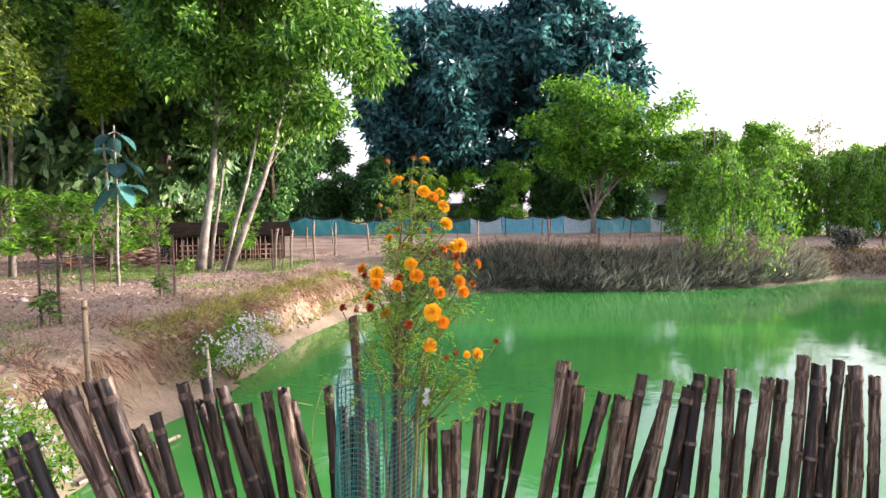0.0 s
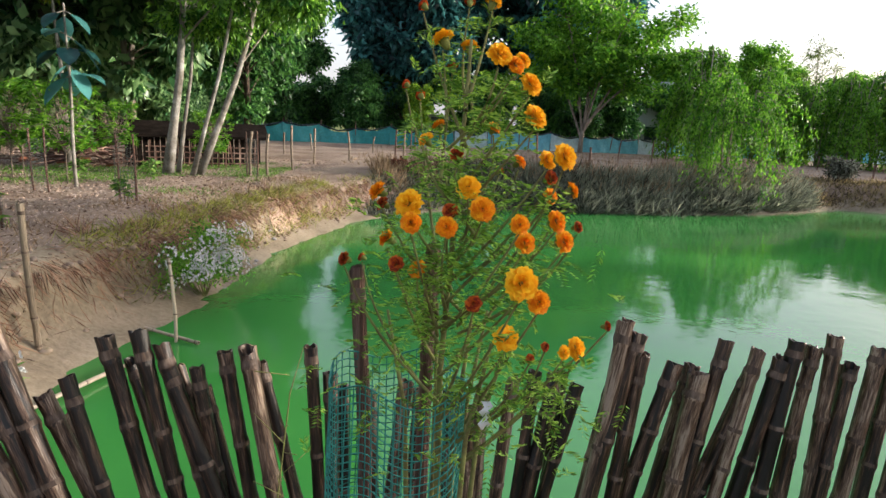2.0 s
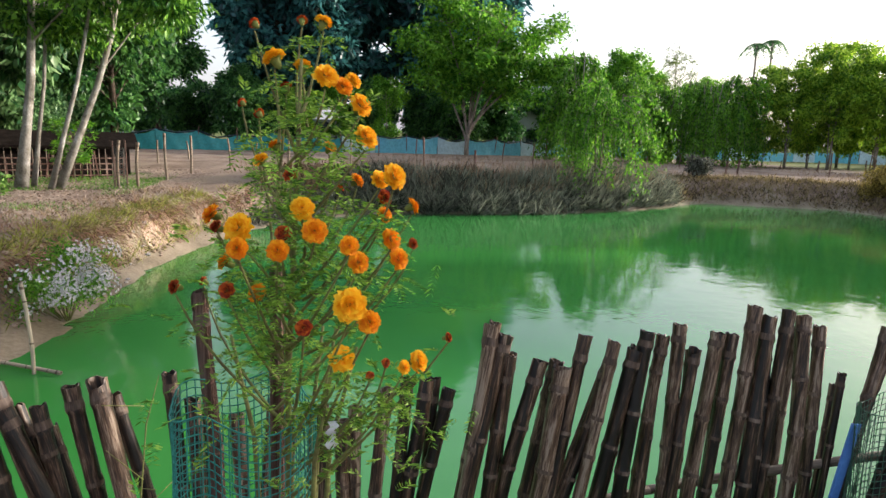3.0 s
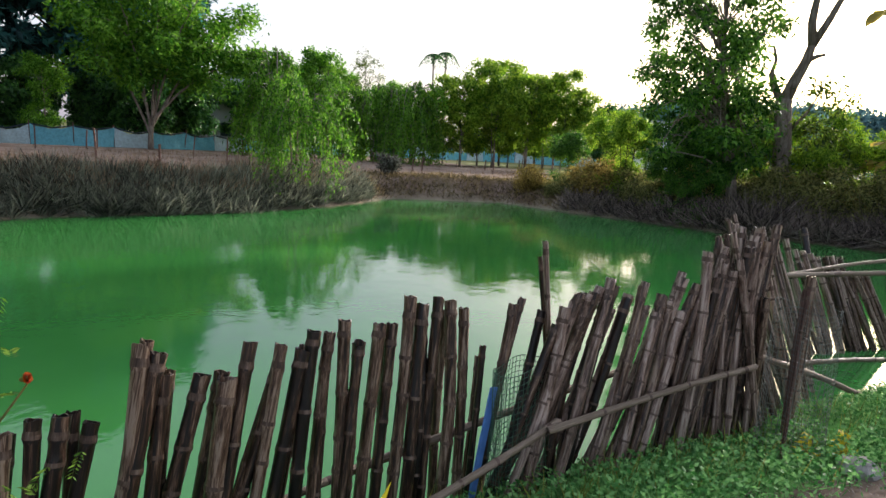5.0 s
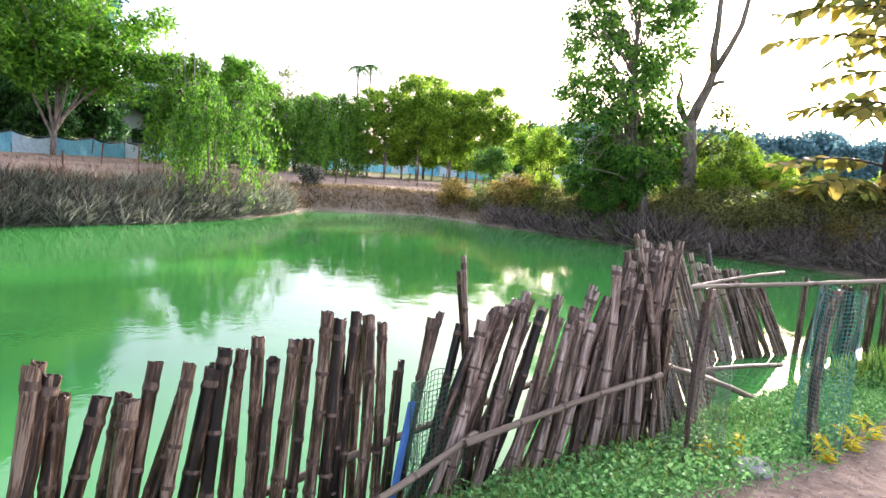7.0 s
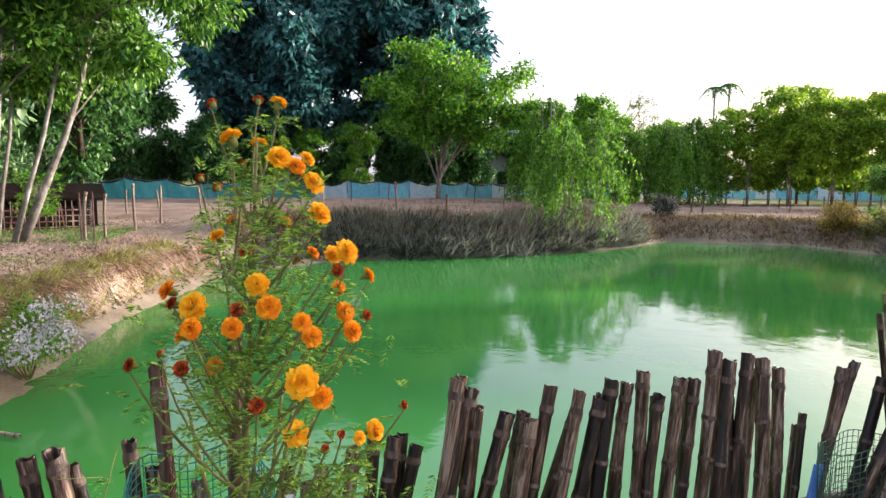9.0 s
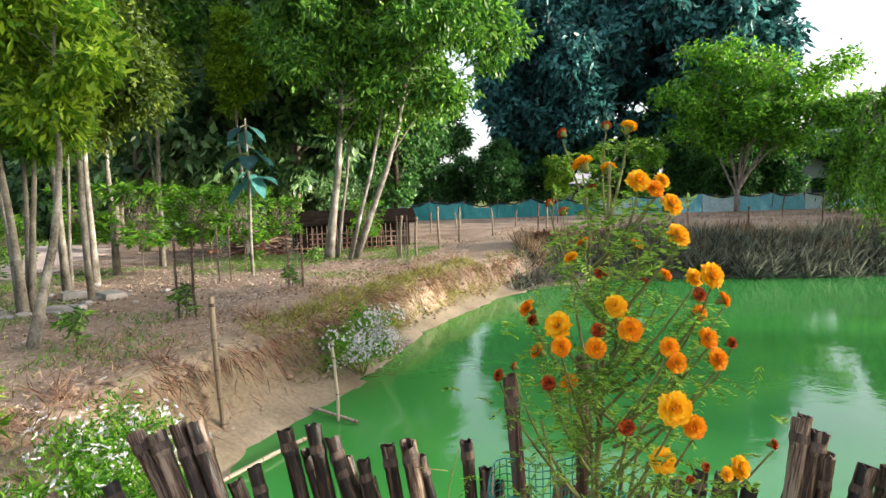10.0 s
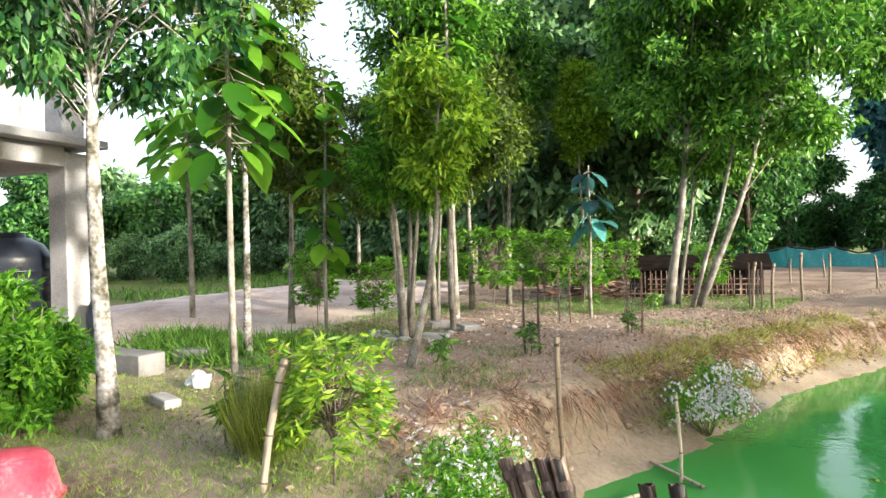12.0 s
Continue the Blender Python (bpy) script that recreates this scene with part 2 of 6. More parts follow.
def tree(name, label, at, meshes, turn=0.0, scale=1.0, group="", category="tree"):
    ob = thing(name, label, category, at, turn, group)
    ob.scale = (scale, scale, scale)
    part("trunk", meshes[0], ob)
    part("crown", meshes[1], ob)
    return ob


# ---- ground and pond ----
WATER = -0.9
SHORE = [(-3.4, 6.6), (-3.3, 5.0), (-2.4, 3.7), (-1.4, 3.2), (1.4, 3.35), (3.2, 3.1), (5.0, 2.75), (7.6, 2.35), (11.0, 1.6), (19.0, 0.5), (24.0, 3.0), (23.9, 6.0), (21.8, 11.5), (21.0, 16.0), (20.0, 21.0), (15.5, 23.0), (11.0, 20.6), (7.4, 19.4), (1.4, 19.2), (-0.8, 17.4), (-2.0, 15.0), (-2.7, 11.8), (-3.0, 8.5)]


def shore_distance(x, y):
    """Metres outside the pond's waterline (inside: minus)."""
    best = np.full(x.shape, 1e9)
    inside = np.zeros(x.shape, bool)
    for (x0, y0), (x1, y1) in zip(SHORE, SHORE[1:] + SHORE[:1]):
        dx, dy = x1 - x0, y1 - y0
        s = np.clip(((x - x0) * dx + (y - y0) * dy) / (dx * dx + dy * dy), 0, 1)
        best = np.minimum(best, np.hypot(x - x0 - s * dx, y - y0 - s * dy))
        cross = (y0 > y) != (y1 > y)
        inside ^= cross & (x < (x1 - x0) * (y - y0) / (y1 - y0 + 1e-12) + x0)
    return np.where(inside, -best, best)


def wave(x, y, s, seed):
    """Smooth cheap unevenness in -1..1."""
    q = np.random.default_rng(seed)
    out = np.zeros(x.shape)
    for k in range(6):
        a, ph, w = q.uniform(0, TAU), q.uniform(0, TAU), s * 1.7 ** (k - 2)
        out += np.sin((x * math.cos(a) + y * math.sin(a)) * w + ph + 0.8 * np.sin((x * math.sin(a) - y * math.cos(a)) * w * 0.7)) / 1.3 ** k
    return out / 3


def height(x, y):
    x, y = np.asarray(x, float), np.asarray(y, float)
    d = shore_distance(x, y)
    rough = wave(x, y, 1.6, 3)
    left = np.clip((-x - 0.2) / 1.2, 0, 1) * np.clip((y - 3.6) / 1.2, 0, 1) * np.clip((22 - y) / 4, 0, 1)
    near = np.clip((5.0 - y) / 1.5, 0, 1) * (1 - left)
    dl = d + 0.2 * rough + 0.12 * wave(x, y, 4.0, 35)
    bank_left = np.interp(dl + 0.08 * wave(x, y, 9.0, 33), [-3, 0, 0.50, 0.64, 0.76, 0.92, 1.4, 1.9, 6], [-2.2, WATER, -0.76, -0.62, -0.16, -0.04, 0.0, 0.03, 0.0])
    bank_near = np.interp(d, [-2, 0, 0.35, 0.8, 1.6], [-2.2, WATER, -0.35, -0.14, 0.0])
    bank_far = np.interp(d + 0.2 * rough, [-3, 0, 0.4, 1.5, 3.0, 8], [-2.2, WATER, -0.65, -0.05, 0.1, 0.0])
    z = bank_left * left + bank_near * near + bank_far * np.clip(1 - left - near, 0, 1)
    out = np.clip(d / 1.5, 0, 1)
    z = z + out * (0.025 * wave(x, y, 3.0, 5) + 0.05 * wave(x, y, 0.5, 8)) + np.clip(d + 0.1, 0, 0.3) * 0.12 * wave(x, y, 7.0, 6)
    far = np.clip((np.hypot(x, y - 10) - 90) / 300, 0, 1)
    return z - far * 0.5


def ground_z(x, y):
    return float(height(np.array([x]), np.array([y]))[0])


def axis(spans):
    return np.unique(np.concatenate([np.arange(a, b, s) for a, b, s in spans]))


gx = axis([(-900, -100, 100), (-100, -30, 5), (-30, -10, 0.6), (-10, -6, 0.2), (-6, 0, 0.09), (0, 8, 0.16), (8, 30, 0.45), (30, 100, 5), (100, 901, 100)])
gy = axis([(-900, -100, 100), (-100, -10, 6), (-10, -2, 0.5), (-2, 4, 0.1), (4, 17, 0.12), (17, 26, 0.25), (26, 60, 1.0), (60, 120, 5), (120, 901, 60)])
X, Y = np.meshgrid(gx, gy)
Z = height(X, Y)
idx = np.arange(X.size).reshape(X.shape)
quads = np.stack([idx[:-1, :-1], idx[:-1, 1:], idx[1:, 1:], idx[1:, :-1]], -1).reshape(-1, 4)
ground_me = mesh("ground", np.stack([X, Y, Z], -1).reshape(-1, 3), quads, M_GROUND, True)
M_MUD = material("bank_mud", ((0.12, 0.092, 0.06), (0.22, 0.178, 0.122), (0.30, 0.25, 0.18)), 0.8, 1.5, 0.8, 18.0, bump_dist=0.04, spec=0.25)
M_MEADOW = material("meadow", ((0.056, 0.08, 0.02), (0.112, 0.136, 0.036), (0.192, 0.16, 0.08)), 0.95, 0.15, 0.6, 3.0, bump_dist=0.1, spec=0.1)
ground_me.materials.append(M_MUD)
ground_me.materials.append(M_MEADOW)
ground_me.materials.append(material("pale_clay", ((0.22, 0.14, 0.095), (0.36, 0.26, 0.19), (0.44, 0.34, 0.26)), 0.9, 1.2, 0.8, 12.0, bump_dist=0.05, spec=0.15))
CX, CY = (X[:-1, :-1] + X[1:, 1:]) / 2, (Y[:-1, :-1] + Y[1:, 1:]) / 2
slot = np.zeros(CX.shape, np.int32)
slot[shore_distance(CX, CY) < 0.48 + 0.1 * wave(CX, CY, 2.0, 31)] = 1
face = shore_distance(CX, CY)
slot[(face > 0.4) & (face < 1.15) & (CX < 0) & (CY > 4) & (wave(CX, CY, 1.3, 33) > 0.35)] = 1
slot[(face > 0.5) & (face < 1.1) & (np.abs(CY - 13.6 + 0.4 * wave(CX, CY, 2.0, 36)) < 0.75)] = np.where(CX < 0, 3, slot)[(face > 0.5) & (face < 1.1) & (np.abs(CY - 13.6 + 0.4 * wave(CX, CY, 2.0, 36)) < 0.75)]
slot[(CX < -21 + 2 * wave(CX, CY, 0.3, 32)) | (CY > 50) | (CX > 34)] = 2
ground_me.polygons.foreach_set("material_index", slot.ravel())
ground = new("ground", ground_me)
tagged(ground, "bare brown garden soil with sparse grass and an eroded pond bank", "ground", kind="structure")
wv = np.array([(x, y, WATER) for x, y in SHORE])
wc = wv[:, :2].mean(0)
wv[:, :2] = wc + (wv[:, :2] - wc) * 1.06
water = new("water", mesh("water", [tuple(p) for p in wv], [tuple(range(len(wv)))], M_WATER))
tagged(water, "still milky green pond water reflecting trees and sky", "water", kind="structure")


# ---- trees and the far side ----
def plant(name, label, x, y, meshes, turn=0.0, scale=1.0, group="", category="tree", dz=0.0):
    return tree(name, label, (x, y, ground_z(x, y) + dz), meshes, turn, scale, group, category)


def at_bearing(deg, dist, eye=(0.1, 0.7)):
    """The place on the plan at a bearing (degrees from +y towards +x) and distance from the standpoint."""
    return eye[0] + dist * math.sin(radians(deg)), eye[1] + dist * math.cos(radians(deg))


r = np.random.default_rng(11)
mango = tree_meshes(r, 9.6, 3.9, 2.5, 0.125, 150, 520, (0.2, 0.07), (M_BARK_PALE, foliage("leaf_glossy_green", (0.022, 0.1, 0.012), (0.21, 0.44, 0.05), rough=0.36)), 0.75, 4, 0.2, clump_r=0.16, lean=(1.3, 0.4), foot=1.7)
plant("broadleaf_tree", "wide leafy tree with several pale leaning stems by a bamboo hurdle", -6.2, 16.5, mango, 0, 1.06)
giant = tree_meshes(r, 21.5, 8.0, 1.5, 0.5, 250, 260, (0.75, 0.3), (M_BARK_DARK, M_LEAF_BLUE), 0.7, 1, clump_r=0.13)
plant("large_tree", "huge dark blue-green tree towering behind the net fence", -1.0, 55, giant)
plant("large_tree", "huge dark blue-green tree with a tall second crown", 10.5, 58, giant, 130, 1.15)


def spreading_meshes(r, mats):
    """A low forking trunk whose limbs fan out under flat tiers of feathery sprays."""
    wood, pts, ways = Soup(), [], []
    limbs = [(-3.6, 0.4, 7.0), (-1.6, -1.0, 8.3), (0.6, 0.6, 8.6), (2.4, -0.8, 8.2), (4.6, 0.5, 7.2), (1.4, 2.0, 7.6), (-2.2, 1.8, 6.6), (5.4, -0.6, 5.6)]
    wood.tube([(0, 0, -0.3), (0.0, 0, 0.6), (0.05, 0, 1.3)], (0.17, 0.14, 0.12), 8)
    for i, end in enumerate(limbs):
        end = np.array(end)
        start = np.array([0.05, 0, 0.7 + 0.12 * i])
        k = np.linspace(0, 1, 8)[:, None]
        mid = start * 0.45 + end * 0.55 + np.array([-0.12 * end[0], -0.12 * end[1], 0.9])
        limb = (1 - k) ** 2 * start + 2 * k * (1 - k) * mid + k * k * end + r.normal(size=(8, 3)) * 0.06 * k
        wood.tube(limb, np.linspace(0.085, 0.025, 8), 6, False)
        for _ in range(12):
            j = r.integers(3, 8)
            p0 = limb[j]
            a = r.uniform(0, TAU)
            reach = r.uniform(0.8, 2.6)
            tip = p0 + np.array([math.cos(a) * reach, math.sin(a) * reach, r.uniform(-0.5, 0.9)])
            q = np.linspace(0, 1, 5)[:, None]
            twig = p0 * (1 - q) + tip * q + np.array([0, 0, 0.35]) * np.sin(q * math.pi)
            wood.tube(twig, np.linspace(0.03, 0.008, 5), 4, False)
            n = 260
            u = r.uniform(0.25, 1.1, n)[:, None]
            c = p0 * (1 - u) + tip * u + np.array([0, 0, 0.35]) * np.sin(np.clip(u, 0, 1) * math.pi)
            pts.append(c + r.normal(size=(n, 3)) * [0.4, 0.4, 0.2] - np.abs(r.normal(size=(n, 1))) * [[0, 0, 0.35]])
            w = r.normal(size=(n, 3)) * [0.8, 0.8, 0.3]
            w[:, 2] -= 0.5
            ways.append(w)
    v, f = leaves(np.concatenate(pts), np.concatenate(ways), 0.34, 0.13, r)
    return wood.mesh("trunk", mats[0]), mesh("crown", v, f, mats[1])


plant("spreading_tree", "bright green spreading tree with a forked grey trunk", 10.9, 44.5, spreading_meshes(r, (M_BARK, M_LEAF_BRIGHT)), -14, 1.18)
# thin-stemmed trees on the far bank: bearing, distance, elevation of the top
row = tree_meshes(r, 6.6, 1.6, 0.7, 0.04, 80, 130, (0.21, 0.08), (M_BARK, M_LEAF_YELLOW), 0.6, 4, 0.07, clump_r=0.24)
row_b = tree_meshes(r, 6.6, 1.5, 0.4, 0.04, 76, 130, (0.21, 0.08), (M_BARK, M_LEAF_YELLOW), 0.7, 3, 0.06, "column", 0.25)
round_mid = tree_meshes(r, 7.2, 2.0, 0.8, 0.08, 60, 170, (0.24, 0.09), (M_BARK, M_LEAF_BRIGHT), 0.5, 2, 0.06, "column", 0.22)
for b, d, el, t, ms, lab in ((37.3, 48.3, 5.9, 0, row, "green"), (39.0, 49.7, 6.6, 80, row_b, "yellow-green"), (40.6, 47.6, 7.0, 200, row, "yellow-green"), (42.2, 50.4, 8.3, 40, row_b, "sunlit yellow-green"), (43.6, 48.3, 8.7, 110, row, "sunlit yellow-green"), (45.0, 51.1, 8.2, 160, row_b, "sunlit yellow-green"), (46.6, 49, 7.9, 30, row, "yellow-green"), (48.2, 49.7, 8.0, 240, row, "sunlit yellow-green"), (49.8, 48.3, 7.6, 300, row_b, "sunlit yellow-green"), (51.3, 49.7, 6.6, 70, row, "yellow-green"), (44.2, 55.2, 7.4, 20, row, "yellow-green"), (47.4, 55.2, 7.0, 190, row_b, "yellow-green"), (54.8, 52.4, 4.2, 60, row_b, "yellow-green"), (57.2, 55.2, 3.6, 190, row, "yellow-green")):
    x, y = at_bearing(b, d)
    plant("bank_tree", lab + " thin-stemmed tree on the far bank", x, y, ms, t, (1.6 + d * math.tan(radians(el))) / 6.6, "trees on the far bank")
for b, d, el, t in ((27.9, 54.6, 7.9, 0), (26.2, 62.4, 6.4, 90), (20.5, 67.6, 6.0, 240), (23.8, 65, 6.4, 30), (29.8, 59.8, 5.8, 160), (34.6, 57.2, 5.6, 300)):
    x, y = at_bearing(b, d)
    plant("bank_tree", "mid-green upright tree behind the far bank", x, y, round_mid, t, (1.6 + d * math.tan(radians(el))) / 7.2, "trees on the far bank")


def weeping_meshes(r, height, spread, n=70, per=130):
    """A thin-stemmed tree with hanging leafy sprays."""
    wood, pts, ways = Soup(), [], []
    for s in range(3):
        a = TAU * s / 3 + 0.4
        wood.tube([(0.1 * math.cos(a), 0.1 * math.sin(a), -0.2), (0.25 * math.cos(a), 0.25 * math.sin(a), height * 0.5), (0.5 * math.cos(a), 0.5 * math.sin(a), height * 0.92)], (0.05, 0.035, 0.015), 6)
    heads = [(r.uniform(0, TAU), r.uniform(0.25, 0.95), r.uniform(0.6, 1.0)) for _ in range(13)]
    for i in range(n):
        ha, hr, hz = heads[i % len(heads)]
        a, rad = ha + r.normal() * 0.5, spread * hr * r.uniform(0.6, 1.45)
        top = np.array([spread * hr * 0.45 * math.cos(ha), spread * hr * 0.45 * math.sin(ha), height * hz * r.uniform(0.88, 1.0)])
        tip = np.array([rad * math.cos(a), rad * math.sin(a), max(-0.5, height * (hz - r.uniform(0.3, 0.95)))])
        mid = (top + tip) / 2 + [0.3 * rad * math.cos(a), 0.3 * rad * math.sin(a), 0.2 * height * r.uniform(0.4, 1.2)]
        k = np.linspace(0, 1, 7)[:, None]
        curve = (1 - k) ** 2 * top + 2 * k * (1 - k) * mid + k * k * tip
        wood.tube(curve, np.linspace(0.014, 0.004, 7), 4, False)
        kk = r.uniform(0.1, 1, per)[:, None]
        p = (1 - kk) ** 2 * top + 2 * kk * (1 - kk) * mid + kk * kk * tip + r.normal(size=(per, 3)) * 0.1
        w = r.normal(size=(per, 3)) * 0.6
        w[:, 2] -= 0.8
        pts.append(p)
        ways.append(w)
    v, f = leaves(np.concatenate(pts), np.concatenate(ways), 0.2, 0.065, r)
    return wood.mesh("trunk", M_BARK), mesh("crown", v, f, M_LEAF_BRIGHT)


weep = weeping_meshes(r, 4.4, 1.9)
wide_weep = weeping_meshes(r, 4.6, 2.7, 100, 120)
for b, d, s, t in ((25.6, 23.6, 0.82, 0), (24.0, 44, 1.75, 100), (28.6, 46, 1.45, 220), (32.6, 46, 1.35, 40), (34.6, 45, 1.3, 160), (36.2, 47, 1.45, 280), (30.4, 47, 1.25, 330)):
    x, y = at_bearing(b, d)
    plant("weeping_tree", "bright green weeping tree with sprays hanging over the bank", x, y, wide_weep if d < 30 else weep, t, s, "weeping trees")

bare = tree_meshes(r, 8.0, 1.3, 2.6, 0.06, 60, 34, (0.16, 0.05), (M_BARK, M_LEAF_OLIVE), 0.2, 1, shape="round", clump_r=0.2)
x, y = at_bearing(31.8, 52)
plant("wispy_tree", "tall wispy nearly leafless tree rising behind the others", x, y, bare, 0, 1.22)

tall = tree_meshes(r, 13.0, 3.4, 1.2, 0.2, 60, 430, (0.36, 0.17), (M_BARK_DARK, M_LEAF_DARK), 0.7, 1, clump_r=0.27)
bigleaf = tree_meshes(r, 12.5, 3.0, 1.2, 0.16, 90, 170, (0.42, 0.24), (M_BARK, M_LEAF_SHEEN), 1.0, 2, 0.06, clump_r=0.2)
for x, y, s, t, ms in ((-11.6, 20.0, 1.0, 0, bigleaf), (-14.6, 19.6, 1.08, 60, bigleaf), (-9.3, 20.6, 1.0, 130, bigleaf), (-17.5, 22, 1.0, 200, bigleaf), (-13.0, 26, 1.1, 250, tall), (-7.5, 27, 0.8, 20, tall), (-10.8, 49, 1.0, 70, tall), (-5.2, 49.5, 0.5, 190, tall)):
    plant("forest_tree", "tall dark green tree standing close at the garden's edge", x, y, ms, t, s, "forest trees")
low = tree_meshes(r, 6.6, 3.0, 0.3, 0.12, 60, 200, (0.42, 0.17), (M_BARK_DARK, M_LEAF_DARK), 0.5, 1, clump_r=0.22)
# same low tree with paler leaves: sunlit look painted into the colour
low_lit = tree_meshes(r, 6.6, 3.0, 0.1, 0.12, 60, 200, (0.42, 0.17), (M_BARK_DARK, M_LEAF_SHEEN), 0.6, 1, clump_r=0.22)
for b, d, s, t, ms in ((-14, 52, 0.9, 0, low), (-10, 56, 0.85, 60, low), (-6.5, 50, 0.9, 120, low), (-2.5, 53, 0.85, 180, low), (2, 50, 0.75, 210, round_mid), (-1.0, 47, 0.78, 90, row), (5, 52, 0.9, 240, low), (6.5, 47, 0.8, 30, round_mid), (10, 54, 0.85, 300, low), (13, 52, 0.9, 20, low), (16.5, 56, 1.0, 80, low), (20.5, 62, 1.1, 140, low), (25, 66, 0.75, 200, low), (30, 70, 0.6, 260, low), (36, 74, 0.6, 300, low), (42, 78, 0.6, 10, low), (48, 76, 0.7, 70, low), (54, 70, 1.1, 130, low)):
    x, y = at_bearing(b, d)
    plant("hedge_tree", "dark bushy tree in the hedge behind the net fence", x, y, ms, t, s, "hedge trees")
# painted-lit and dark copies mixed along the wood's edge
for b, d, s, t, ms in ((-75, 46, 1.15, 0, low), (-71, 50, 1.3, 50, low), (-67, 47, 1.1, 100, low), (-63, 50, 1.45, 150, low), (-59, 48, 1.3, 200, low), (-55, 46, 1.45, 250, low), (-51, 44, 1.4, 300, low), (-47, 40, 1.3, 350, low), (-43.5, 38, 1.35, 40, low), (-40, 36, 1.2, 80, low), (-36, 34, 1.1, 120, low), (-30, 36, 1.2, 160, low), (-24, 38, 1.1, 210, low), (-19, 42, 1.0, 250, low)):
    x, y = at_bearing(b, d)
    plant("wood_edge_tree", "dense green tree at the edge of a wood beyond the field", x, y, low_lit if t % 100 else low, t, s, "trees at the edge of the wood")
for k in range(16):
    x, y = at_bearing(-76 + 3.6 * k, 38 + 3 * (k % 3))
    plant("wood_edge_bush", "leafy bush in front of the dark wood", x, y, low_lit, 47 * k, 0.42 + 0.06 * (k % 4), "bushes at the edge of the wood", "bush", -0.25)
# far row: the haze of distance is put into the pale blue leaf colour
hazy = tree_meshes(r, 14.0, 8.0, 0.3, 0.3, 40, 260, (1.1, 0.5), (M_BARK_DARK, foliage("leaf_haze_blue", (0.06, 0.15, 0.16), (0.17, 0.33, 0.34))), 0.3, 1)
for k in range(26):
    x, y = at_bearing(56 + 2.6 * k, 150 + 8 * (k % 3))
    plant("distant_tree", "distant tree on the horizon, leaves tinted blue-green for haze", x, y, hazy, 70 * k, 0.95 + 0.12 * (k % 3), "distant trees")


def palm(x, y, h):
    p = thing("palm_tree", "tall thin palm seen far off above the trees", "palm", (x, y, 0), group="far palms")
    w = Soup()
    w.tube([(0, 0, 0), (0.2, 0, h * 0.5), (0.1, 0, h)], (0.16, 0.12, 0.1), 6)
    part("trunk", w.mesh("trunk", M_BARK), p)
    q = np.random.default_rng(int(h * 10))
    pts, ways = [], []
    for i in range(14):
        a = TAU * i / 14
        k = np.linspace(0.1, 1, 26)[:, None]
        d = np.array([math.cos(a), math.sin(a), 0])
        pts.append(np.array([0.1, 0, h]) + d * k * 1.7 + np.array([0, 0, 1]) * (0.8 * k - 2.3 * k * k))
        ways.append(np.cross(d, [0, 0, 1]) * np.where(np.arange(26) % 2, 1, -1)[:, None] + d * 0.5 - np.array([0, 0, 0.7]))
    v, f = leaves(np.concatenate(pts), np.concatenate(ways), 0.5, 0.12, q)
    part("crown", mesh("crown", v, f, M_LEAF_DARK), p)


for b, h in ((37.6, 12.6), (38.7, 12.9)):
    palm(*at_bearing(b, 80), h)

# trees of the right shore
airy = tree_meshes(r, 12.5, 3.3, 0.8, 0.2, 230, 115, (0.23, 0.095), (M_BARK, M_LEAF_MID), 0.6, 2, 0.03, "drum", 0.14, (-0.6, 1.4))
plant("shore_tree", "tall airy tree with green leaves down to the pond's shore", 23.2, 11.6, airy, 0)
dead = thing("forked_tree", "nearly leafless forked grey-brown tree on the pond's shore", "tree", (25.6, 11.1, ground_z(25.6, 11.1)))
SIDE = np.array([0.378, -0.926, 0.0])


def limb(points):
    """Points given as metres along the shore's side and up."""
    return [SIDE * a + np.array([0, 0.0, z]) for a, z in points]


w = Soup()
w.tube(limb(((0.05, -0.3), (0.0, 1.0), (-0.15, 2.4), (-0.35, 4.1))), (0.42, 0.36, 0.33, 0.3), 10)
for points, r0 in ((((-0.35, 3.9), (-0.1, 4.7), (0.2, 5.5), (0.34, 6.2)), 0.19), (((0.34, 6.1), (0.2, 6.9), (0.24, 7.8), (0.2, 9.3)), 0.13), (((0.34, 6.1), (0.75, 7.0), (1.1, 7.9), (1.3, 9.6)), 0.11), (((-0.35, 3.9), (-0.75, 4.6), (-0.9, 5.1)), 0.14), (((-0.9, 5.0), (-0.8, 5.6), (-0.95, 6.1)), 0.06), (((0.2, 5.5), (0.55, 5.7), (0.8, 5.75)), 0.07), (((-0.1, 2.8), (0.5, 3.6), (0.9, 4.6)), 0.05)):
    w.tube(limb(points), np.linspace(r0 * 1.4, r0 * 0.8, len(points)), 8)
part("trunk", w.mesh("trunk", M_BARK), dead)
v, f = clump_leaves([(*(SIDE * a)[:2], z, rad) for a, z, rad in ((0.9, 4.5, 0.7), (1.5, 4.0, 0.8), (0.6, 3.2, 0.8), (1.3, 2.8, 0.9), (-0.7, 3.2, 0.7), (-0.9, 2.2, 0.9), (0.7, 1.8, 1.0), (1.7, 1.6, 1.0), (-0.3, 1.0, 0.9))], 260, 0.22, 0.09, r, 0.5)
part("crown", mesh("crown", v, f, M_LEAF_OLIVE), dead)


